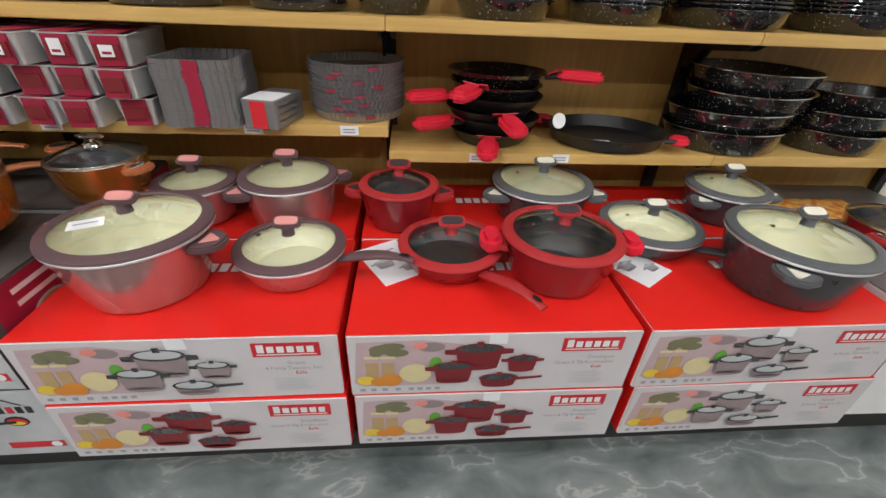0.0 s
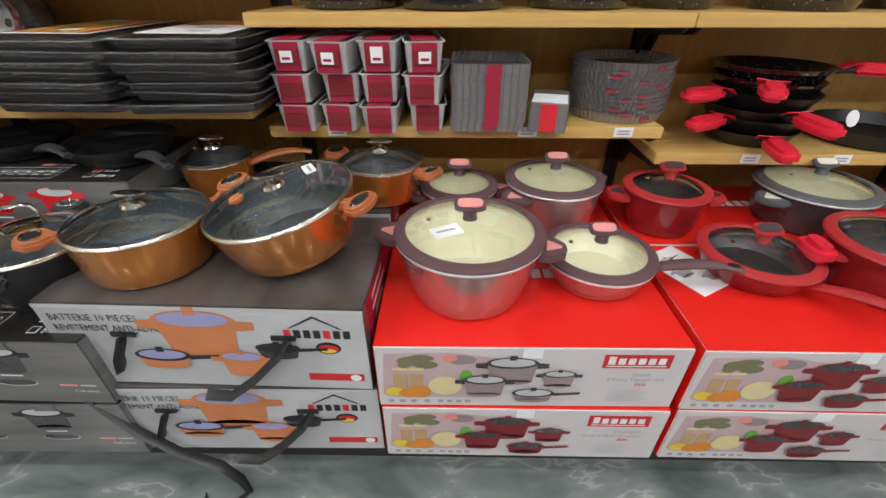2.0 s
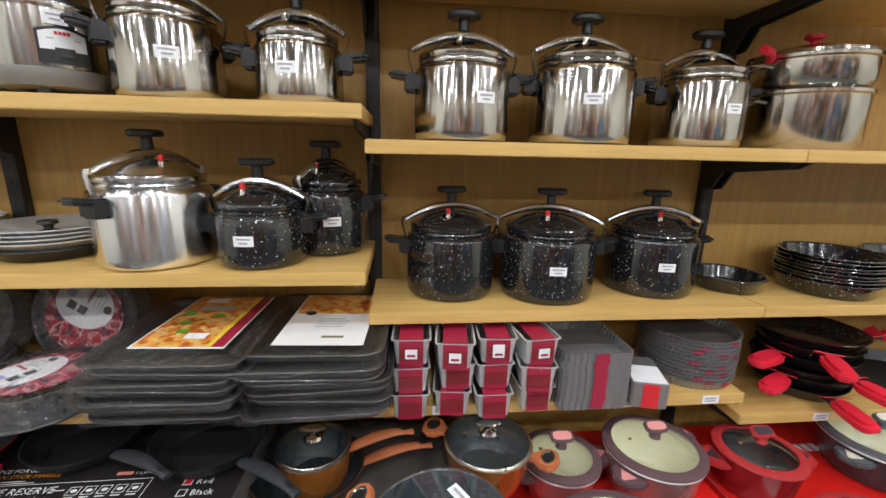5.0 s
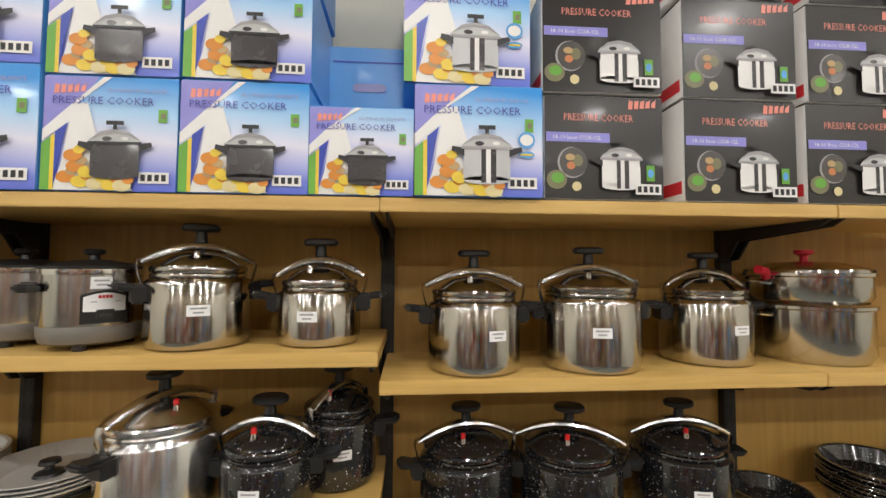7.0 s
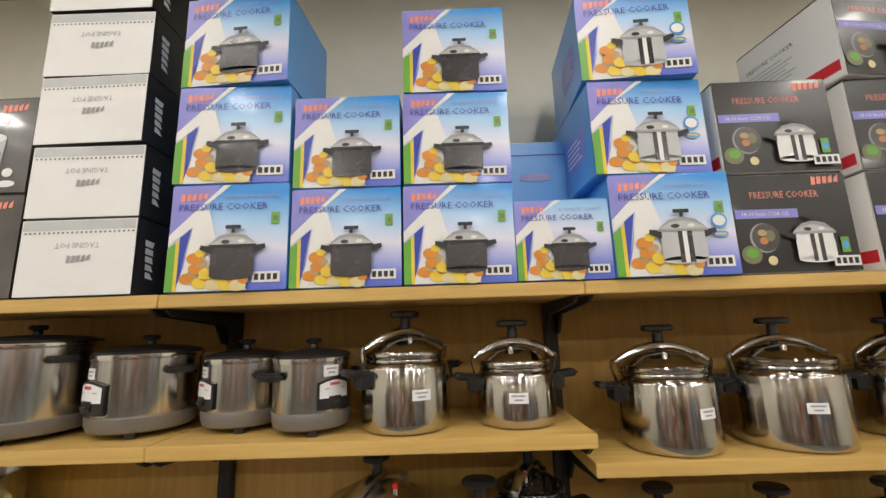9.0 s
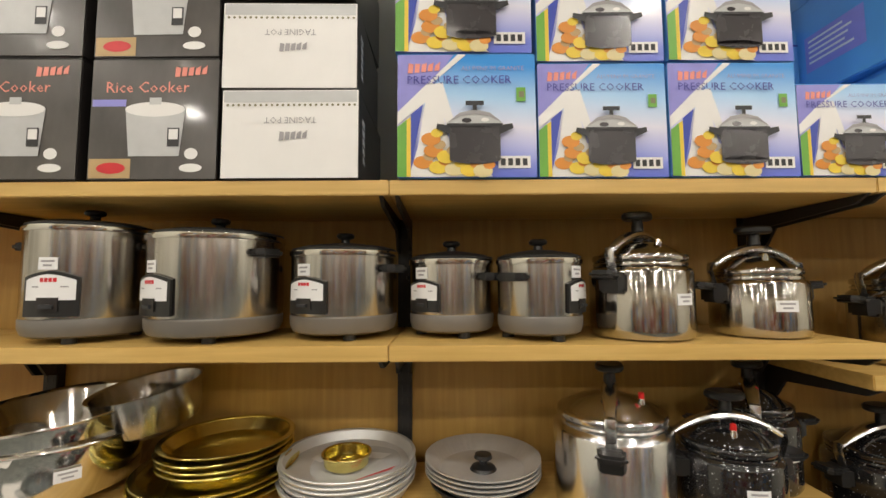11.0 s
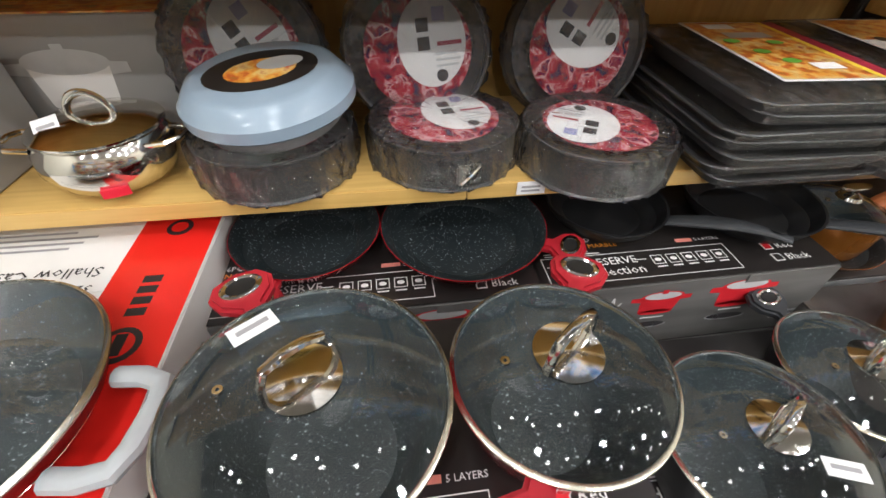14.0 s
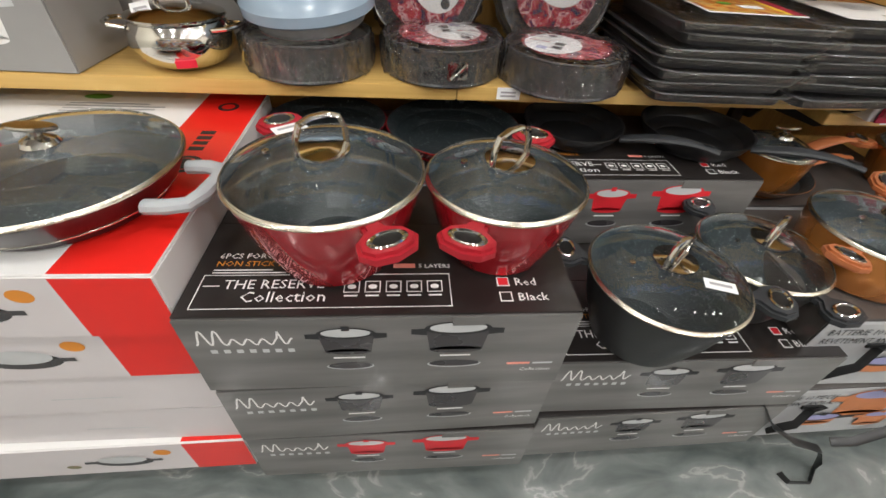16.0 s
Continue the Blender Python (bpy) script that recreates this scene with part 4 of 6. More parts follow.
cookpot("casserole", rl.format("small casserole"), "pot", G2, -0.025, 1.150, TOP, 0.113, 0.112, RED_DARK, NONSTICK, RIM_RED, "wedge", DARK_INLAY, [("wedge", -95, W2R), ("wedge", 85, W2R)])
cookpot("saute_pan", rl.format("long-handled pan"), "pan", G2, 0.111, 0.912, TOP, 0.131, 0.052, RED_DARK, NONSTICK, RIM_RED, "wedge", DARK_INLAY, long=[(33, RIM_RED, 0.19)])
cookpot("casserole", "deep red casserole with bright red handle covers and glass lid", "pot", G2, 0.379, 0.855, TOP, 0.143, 0.113, RED_DARK, NONSTICK, RIM_RED, "wedge", DARK_INLAY, [("cover", -95, W2R), ("cover", 88, W2R)], flare=0.82)
G3 = "charcoal cookware set"
gl = "charcoal {} with cream lining and grey-rimmed lid on carton"
cookpot("casserole", gl.format("casserole"), "pot", G3, 0.420, 1.185, TOP, 0.150, 0.112, CHARCOAL, CREAM, RIM_GREY, "wedge", IVORY, [("wedge", -70, W2G), ("wedge", 70, W2G)], collar=ALU_WHITE)
cookpot("saute_pan", gl.format("long-handled pan"), "pan", G3, 0.705, 1.015, TOP, 0.139, 0.054, CHARCOAL, CREAM, RIM_GREY, "wedge", IVORY, long=[(38, HANDLE_DARK, 0.20)], collar=ALU_WHITE)
cookpot("casserole", gl.format("small casserole"), "pot", G3, 1.042, 1.18, TOP, 0.122, 0.10, CHARCOAL, CREAM, RIM_GREY, "wedge", IVORY, [("wedge", -60, W2G), ("wedge", 80, W2G)], collar=ALU_WHITE)
cookpot("casserole", gl.format("large casserole"), "pot", G3, 0.957, 0.806, TOP, 0.159, 0.134, CHARCOAL, CREAM, RIM_GREY, "wedge", IVORY, [("wedge", -40, W2G), ("wedge", 140, W2G)], collar=ALU_WHITE, flare=0.82)

G4 = "copper cookware set"
HT = B0 + 2 * HH + 0.0065
cl = "copper {} with dark lining and glass lid on grey carton"
CH2 = (COPPER_HANDLE,)
cookpot("casserole", cl.format("casserole"), "pot", G4, -1.297, 0.811, HT, 0.136, 0.104, COPPER, GRANITE_PAN, STEEL, "flat", None, [("pear", -62, CH2), ("pear", 128, CH2)], rimw=0.0036, flare=0.91)
cookpot("casserole", cl.format("large casserole"), "pot", G4, -0.985, 0.850, HT + 0.027, 0.158, 0.112, COPPER, GRANITE_PAN, STEEL, "flat", None, [("pear", 70, CH2), ("pear", -128, CH2)], rimw=0.0036, flare=0.84, tilt=(5, -10), sticker=(0.06, 0.06, 0, 0, -60))
cookpot("frying_pan", "copper-orange frying pan, nested on a grey carton", "pan", G4, -1.315, 1.165, HT, 0.148, 0.045, COPPER, GRANITE_PAN, STEEL, lid=False, long=[(97, COPPER_HANDLE, 0.19)], flare=0.75)
cookpot("saucepan", cl.format("small saucepan"), "pan", G4, -1.294, 1.15, HT + 0.012, 0.094, 0.095, COPPER, GRANITE_PAN, STEEL, "flat", long=[(98, COPPER_HANDLE, 0.17)], rimw=0.007, flare=0.9)
cookpot("saucepan", cl.format("casserole"), "pot", G4, -0.836, 1.148, HT, 0.117, 0.10, COPPER, GRANITE_PAN, STEEL, "flat", None, [("pear", 62, CH2), ("pear", -118, CH2)], rimw=0.007, flare=0.86)

G5 = "forged cookware set"
MT = B0 + 3 * MH + 0.0095
R2, K2 = (RED_COVER,), (HANDLE_DARK,)
HR = mat("matt_red_handle", (0.36, 0.012, 0.022), 0.45, 0, 0.1, 30)
fl = "red {} with speckled lining and glass lid on black carton"
cookpot("casserole", fl.format("casserole"), "pot", G5, -2.389, 0.754, MT, 0.143, 0.150, RED_BRIGHT, GRANITE_PAN, STEEL, "loop", None, [("pear", 30, (HR,)), ("pear", 212, (HR,))], rimw=0.0036, flare=0.68, dome=0.03, sticker=(-0.06, 0.07, 0, 0, 35))
cookpot("casserole", fl.format("smaller casserole"), "pot", G5, -2.119, 0.760, MT, 0.124, 0.136, RED_BRIGHT, GRANITE_PAN, STEEL, "loop", None, [("pear", -28, (HR,)), ("pear", 152, (HR,))], rimw=0.0036, flare=0.68, dome=0.028)
MT2 = B0 + 2 * MH + 0.0075
kl = "black {} with granite lining and glass lid on dark carton"
cookpot("casserole", kl.format("casserole"), "pot", G5, -1.806, 0.714, MT2, 0.139, 0.160, NONSTICK, GRANITE_PAN, STEEL, "loop", None, [("pear", 68, K2), ("pear", 248, K2)], rimw=0.0036, flare=0.7, dome=0.03, sticker=(0.05, -0.06, 0, 0, -20))
cookpot("casserole", kl.format("smaller casserole"), "pot", G5, -1.546, 0.800, MT2, 0.126, 0.136, NONSTICK, GRANITE_PAN, STEEL, "loop", None, [("pear", 15, K2), ("pear", 195, K2)], rimw=0.0036, flare=0.7, dome=0.028)
RT = B0 + 3 * MH + 0.0095
pl = "frying pan with speckled granite lining, on a dark carton"
cookpot("frying_pan", "red " + pl, "pan", G5, -2.455, 1.161, RT, 0.138, 0.045, RED_BRIGHT, GRANITE_PAN, STEEL, lid=False, handles=[("pear", -18, (HR,))], flare=0.78)
cookpot("frying_pan", "red " + pl, "pan", G5, -2.159, 1.139, RT, 0.158, 0.048, RED_BRIGHT, GRANITE_PAN, STEEL, lid=False, handles=[("pear", 62, (HR,))], flare=0.78)
cookpot("frying_pan", "black frying pan with a long grip, on a dark carton", "pan", G5, -1.852, 1.183, RT, 0.125, 0.048, NONSTICK, NONSTICK, STEEL, lid=False, long=[(58, HANDLE_DARK, 0.21)], flare=0.78)
cookpot("frying_pan", "black frying pan with a long grip, on a dark carton", "pan", G5, -1.542, 1.152, RT, 0.135, 0.052, NONSTICK, NONSTICK, STEEL, lid=False, long=[(50, HANDLE_DARK, 0.21)], flare=0.78)
CT = B0 + 4 * (CH + 0.002) + CH + 0.0015
cookpot("shallow_casserole", "wide wine-dark casserole with grey handles and glass lid", "pot", "casseroles", -2.797, 0.806, CT, 0.176, 0.062, WINE, GRANITE_PAN, STEEL, "flat", None, [("loop", 80, (GREY_HANDLE,)), ("loop", 260, (GREY_HANDLE,))], rimw=0.0036, flare=0.8, rows=4)


# ---- pressure cookers ----
def pressure_cooker(label, x, y, z, r, h, steel, group, turn=0, bar=0, sticker=20, valve=INOX_RED, lidmat=None, bars=None):
    """bar: the turn of the clamping bar, in degrees."""
    c = thing("pressure_cooker", label, "pressure cooker", pose(x, y, z, 0, 0, turn), group)
    part("pot_body", lathe([(0, 0), (r - 0.018, 0), (r - 0.006, 0.003), (r - 0.001, 0.012), (r, 0.024), (r, h * 0.86), (r - 0.003, h * 0.90), (r * 0.90, h * 0.935), (r * 0.875, h * 0.95), (r * 0.875, h), (0, h)], 64), steel, c)
    part("neck_ring", lathe([(r * 0.86, h - 0.012), (r * 0.905, h - 0.010), (r * 0.915, h - 0.006), (r * 0.905, h - 0.002), (r * 0.86, h)], 64, True), steel, c)
    l = part("lid", lathe([(r * 0.86, h), (r * 0.905, h + 0.001), (r * 0.925, h + 0.005), (r * 0.925, h + 0.012), (r * 0.90, h + 0.016), (r * 0.80, h + 0.017), (r * 0.76, h + 0.021), (r * 0.55, h + 0.038), (r * 0.3, h + 0.047), (0, h + 0.050)], 64), lidmat or steel, c)
    w = r * 1.06
    us = [-1 + i / 8 for i in range(17)]
    pts = [(w * u, 0, h + 0.024 + 0.040 * (1 - u * u)) for u in us]
    b = part("clamp_bar", tube(pts, [0.010 + 0.008 * (1 - u * u) for u in us], 10, flat=0.62), bars or ALU, l, "arched metal clamping bar", pose(0, 0, 0, 0, 0, bar))
    for k in (-1, 1):
        strip = [(k * (w - 0.006), 0, h + 0.032), (k * (w + 0.006), 0, h + 0.030), (k * (w + 0.009), 0, h + 0.016), (k * (w + 0.004), 0, h - 0.006), (k * (r + 0.002), 0, h * 0.86 - 0.008)]
        part("hook", tube(strip, 0.011, 8, flat=0.2), bars or ALU, b, "bent metal hook")
    s = part("screw", lathe([(0, h + 0.05), (0.010, h + 0.05), (0.010, h + 0.072), (0.014, h + 0.074), (0.012, h + 0.100), (0, h + 0.104)], 16), BAKELITE, l)
    part("screw_knob", lathe([(0, h + 0.100), (0.034, h + 0.100), (0.039, h + 0.104), (0.039, h + 0.112), (0.034, h + 0.117), (0, h + 0.118)], 28, sx=1.08, sy=0.8), BAKELITE, s, "", pose(0, 0, 0, 0, 0, bar * 0.4))
    v = part("valve", lathe([(0, h + 0.02), (0.009, h + 0.02), (0.007, h + 0.044), (0.005, h + 0.050), (0, h + 0.050)], 14, m=pose(-r * 0.18, -r * 0.5, 0)), STEEL, l)
    if valve:
        part("valve_cap", lathe([(0, h + 0.048), (0.0065, h + 0.048), (0.006, h + 0.060), (0, h + 0.063)], 12, m=pose(-r * 0.18, -r * 0.5, 0)), valve, v, "red valve cap")
    for k in (-1, 1):
        hm = turned(k * 90, r - 0.002, h * 0.80)
        g = part("handle", slab([(-0.002, -0.028), (0.016, -0.026), (0.026, -0.022), (0.026, 0.022), (0.016, 0.026), (-0.002, 0.028)], -0.034, 0.010, 0.005), BAKELITE, c, "black moulded handle", hm)
        part("grip", slab([(0.018, -0.024), (0.050, -0.030), (0.064, -0.020), (0.066, 0), (0.064, 0.020), (0.050, 0.030), (0.018, 0.024)], -0.010, 0.006, 0.006), BAKELITE, g, "", pose(0, 0, 0.001, 0, -8, 0))
    if sticker is not None:
        tag_on(c, r, h * 0.52, sticker - turn)
    return c


GP = "steel pressure cookers"
sl = "polished steel pressure cooker with black grips, on an oak shelf"
for x, y, z, r, h, tn, br, st in ((-0.916, 1.292, M3, 0.119, 0.185, 3, 0, 20), (-0.602, 1.302, M3, 0.130, 0.195, -4, 12, -10), (-0.245, 1.345, M3, 0.117, 0.185, 0, 6, 10),
                                  (-1.588, 1.262, L3, 0.112, 0.170, 38, 0, 25), (-1.305, 1.275, L3, 0.099, 0.138, 4, 0, -5)):
    pressure_cooker(sl, x, y, z + 0.001, r, h, STEEL_POT, GP, tn, br, st, None)
pressure_cooker("large plain aluminium pressure cooker, on an oak shelf", -1.664, 1.268, L2 + 0.001, 0.129, 0.195, ALU_POT, "aluminium pressure cookers", 68, 0, None, INOX_RED, lidmat=ALU_POT)
GE = "black enamel pressure cookers"
el = "black white-flecked enamel pressure cooker with aluminium bar, on an oak shelf"
for x, y, z, r, h, tn, br, st in ((-1.412, 1.25, L2, 0.105, 0.135, 0, -8, -5), (-1.27, 1.37, L2, 0.099, 0.180, 0, 60, 15), (-0.924, 1.38, M2, 0.128, 0.190, 6, 4, None),
                                  (-0.640, 1.352, M2, 0.136, 0.190, -5, -14, -6), (-0.300, 1.385, M2, 0.132, 0.185, 0, -6, -10)):
    pressure_cooker(el, x, y, z + 0.001, r, h, ENAMEL, GE, tn, br, st)

# two-tier steamer
st = thing("steamer_pot", "two-tier polished steel steamer with red lid grip, on an oak shelf", "steamer", pose(0.085, 1.36, M3 + 0.001))
for k, (z0, z1) in enumerate(((0, 0.155), (0.160, 0.245))):
    part("tier", lathe([(0, z0), (0.135, z0), (0.147, z0 + 0.02), (0.147, z1 - 0.012), (0.153, z1 - 0.008), (0.153, z1), (0.14, z1), (0, z1 - 0.004)], 56), STEEL_POT, st)
    for a in (-90, 90):
        side_handle(st, "wire", a, 0.146, z1 - 0.03, (STEEL,))
part("lid", lathe([(0.152, 0.246), (0.150, 0.254), (0.08, 0.275), (0, 0.280), (0, 0.246)], 56), STEEL_POT, st)
part("lid_knob", lathe([(0, 0.278), (0.010, 0.278), (0.010, 0.295), (0.024, 0.302), (0.024, 0.312), (0, 0.316)], 20), RED_COVER, st, "red lid knob")
part("side_lever", tube([(-0.15, -0.03, 0.235), (-0.17, -0.05, 0.25), (-0.20, -0.06, 0.255)], 0.012, 8), RED_COVER, st, "red lever")


# ---- rice cookers ----
def arched_patch(r, z0, z1, rise, a0, a1, thick, seg=12):
    """A curved plate on a round wall whose top edge arches up by rise in the middle."""
    bm = bmesh.new()
    cols = []
    for i in range(seg + 1):
        u = i / seg
        a = radians(a0 + (a1 - a0) * u)
        zt = z1 + rise * (1 - abs(2 * u - 1) ** 1.6)
        cols.append([bm.verts.new((q * math.sin(a), -q * math.cos(a), z)) for q, z in ((r, z0), (r + thick, z0), (r + thick, zt), (r, zt))])
    for a, b in zip(cols, cols[1:]):
        for k in range(4):
            bm.faces.new((a[k], b[k], b[(k + 1) % 4], a[(k + 1) % 4]))
    bm.faces.new(cols[0])
    bm.faces.new(cols[-1][::-1])
    return bm


def rice_cooker(x, y, r, h, face, panel):
    c = thing("rice_cooker", "brushed steel rice cooker with black control panel, on an oak shelf", "rice cooker", pose(x, y, L3 + 0.001), "rice cookers")
    base = part("base_ring", lathe([(0, 0.012), (r * 0.86, 0.012), (r * 0.95, 0.017), (r * 0.995, 0.030), (r * 1.005, 0.050), (r * 0.99, 0.053), (0, 0.053)], 56), TAUPE, c, "taupe plastic base")
    for a in (20, 140, 260):
        part("foot", lathe([(0, 0), (0.014, 0), (0.014, 0.013), (0, 0.013)], 12, m=turned(a, r * 0.75)), BAKELITE, base)
    part("drum", lathe([(r * 0.985, 0.053), (r * 0.995, 0.056), (r * 1.0, h - 0.010), (r * 0.9, h - 0.008), (0, h - 0.02)], 64), STEEL_SHEEN, c)
    part("rim_band", lathe([(r * 0.93, h - 0.012), (r * 1.025, h - 0.012), (r * 1.035, h - 0.007), (r * 1.03, h), (r * 0.95, h + 0.001)], 64, True), STEEL, c)
    l = part("lid", lathe([(r * 0.99, h + 0.001), (r * 0.99, h + 0.006), (r * 0.8, h + 0.013), (r * 0.3, h + 0.021), (0, h + 0.022), (0, h + 0.001)], 56), BAKELITE, c, "dark glossy lid")
    part("lid_knob", lathe([(0, h + 0.020), (0.012, h + 0.020), (0.010, h + 0.032), (0.020, h + 0.036), (0.022, h + 0.042), (0.018, h + 0.047), (0, h + 0.048)], 20), BAKELITE, l)
    for a in (face + 92, face - 92):
        part("handle", slab([(-0.002, -0.034), (0.020, -0.036), (0.036, -0.024), (0.040, 0), (0.036, 0.024), (0.020, 0.036), (-0.002, 0.034)], -0.010, 0.008, 0.005), BAKELITE, c, "", turned(a, r, h - 0.040))
    q = math.degrees(min(0.055, r * 0.42) / r)
    z0 = 0.060
    p = part("control_panel", arched_patch(r * 0.998, z0, z0 + panel * 0.86, panel * 0.14, face - q, face + q, 0.007), BAKELITE, c, "black control panel with an arched top")
    lab = part("panel_label", arched_patch(r * 0.998 + 0.0072, z0 + panel * 0.36, z0 + panel * 0.80, panel * 0.13, face - q * 0.88, face + q * 0.88, 0.0006), PAPER, p, "white label")
    for i in range(4):
        f = face - q * 0.30 + q * 0.15 * i
        part("maker_mark", patch(r * 0.998 + 0.0079, z0 + panel * 0.76, z0 + panel * 0.85, f, f + q * 0.12, 0.0003, 2), RED_LOGO, lab)
    for f in (-0.6, 0.4):
        part("printed_line", patch(r * 0.998 + 0.0079, z0 + panel * 0.64, z0 + panel * 0.67, face + q * f, face + q * (f + 0.25), 0.0003, 2), GREYTEXT, lab)
    sw = part("switch_well", patch(r * 0.998 + 0.0072, z0 + panel * 0.12, z0 + panel * 0.42, face - q * 0.36, face + q * 0.36, 0.003, 4), CARD_BLACK, p)
    part("switch", patch(r * 0.998 + 0.0102, z0 + panel * 0.18, z0 + panel * 0.27, face - q * 0.22, face + q * 0.22, 0.005, 4), HANDLE_DARK, sw)
    tag_on(c, r, z0 + panel + 0.016, face - 4, 0.038, 0.026)
    return c


for x, y, r, h, f, pn in ((-2.885, 1.275, 0.122, 0.255, 8, 0.095), (-2.588, 1.285, 0.146, 0.235, -28, 0.088), (-2.29, 1.308, 0.126, 0.200, -28, 0.080), (-2.028, 1.315, 0.102, 0.180, -40, 0.072), (-1.826, 1.255, 0.096, 0.178, 48, 0.072)):
    rice_cooker(x, y, r, h, f, pn)


# ---- cartons on the top shelf ----
def food_art(a, s, x=0.02):
    for i, (dx, dy, k) in enumerate(((0.02, 0.03, ORANGE_INK), (0.05, 0.02, YELLOW_INK), (0.08, 0.016, CREAM_INK), (0.04, 0.052, ORANGE_INK), (0.11, 0.014, YELLOW_INK), (0.035, 0.075, ORANGE_INK), (0.065, 0.04, YELLOW_INK), (0.135, 0.012, CREAM_INK))):
        a.ell(x + dx * s, dy * s, 0.019 * s, 0.013 * s, k, 6 + i, 14).ell(x + dx * s + 0.012 * s, dy * s + 0.012 * s, 0.012 * s, 0.009 * s, (TAN_INK, ORANGE_INK, YELLOW_INK)[i % 3], 6.5 + i, 12)


def cooker_art(a, x, y, s, body, bright):
    """A printed pressure cooker, s wide."""
    a.poly([(x - s * 0.5, y), (x + s * 0.5, y), (x + s * 0.5, y + s * 0.72), (x - s * 0.5, y + s * 0.72)], body, 16)
    a.ell(x, y, s * 0.5, s * 0.09, body, 16)
    if bright:
        a.rect(x - s * 0.12, y - s * 0.05, x + s * 0.2, y + s * 0.66, CHARCOAL, 17).rect(x - s * 0.02, y - s * 0.06, x + s * 0.08, y + s * 0.66, WHITE, 18)
    for k in (-1, 1):
        a.poly([(x + k * s * 0.48, y + s * 0.5), (x + k * s * 0.76, y + s * 0.62), (x + k * s * 0.74, y + s * 0.72), (x + k * s * 0.48, y + s * 0.68)], BLACK_INK, 17)
    dome = [(x + s * 0.53 * math.cos(math.pi * i / 12), y + s * 0.70 + s * 0.22 * math.sin(math.pi * i / 12)) for i in range(13)]
    a.poly(dome, STEEL_INK, 18).poly([(x - s * 0.55, y + s * 0.66), (x + s * 0.55, y + s * 0.66), (x + s * 0.55, y + s * 0.72), (x - s * 0.55, y + s * 0.72)], BLACK_INK if not bright else GREYTEXT, 19)
    a.ell(x - s * 0.16, y + s * 0.78, s * 0.10, s * 0.05, CHARCOAL, 19, 12).ell(x + s * 0.2, y + s * 0.79, s * 0.08, s * 0.04, WHITE, 19, 12)
    a.poly([(x - s * 0.55, y + s * 0.72), (x - s * 0.3, y + s * 0.93), (x, y + s), (x + s * 0.3, y + s * 0.93), (x + s * 0.55, y + s * 0.72), (x + s * 0.28, y + s * 0.86), (x, y + s * 0.91), (x - s * 0.28, y + s * 0.86)], GREYTEXT, 20)
    a.rect(x - s * 0.04, y + s * 0.98, x + s * 0.04, y + s * 1.12, BLACK_INK, 20).rect(x - s * 0.18, y + s * 1.08, x + s * 0.18, y + s * 1.17, BLACK_INK, 21)


def marker_logo(a, x, y, s, k, layer=3):
    for i in range(5):
        a.poly([(x + i * 0.2 * s, y + 0.02 * i * s), (x + (i * 0.2 + 0.15) * s, y + 0.02 * i * s), (x + (i * 0.2 + 0.18) * s, y + (0.28 + 0.02 * i) * s), (x + (i * 0.2 + 0.03) * s, y + (0.32 - 0.02 * i) * s)], k, layer)


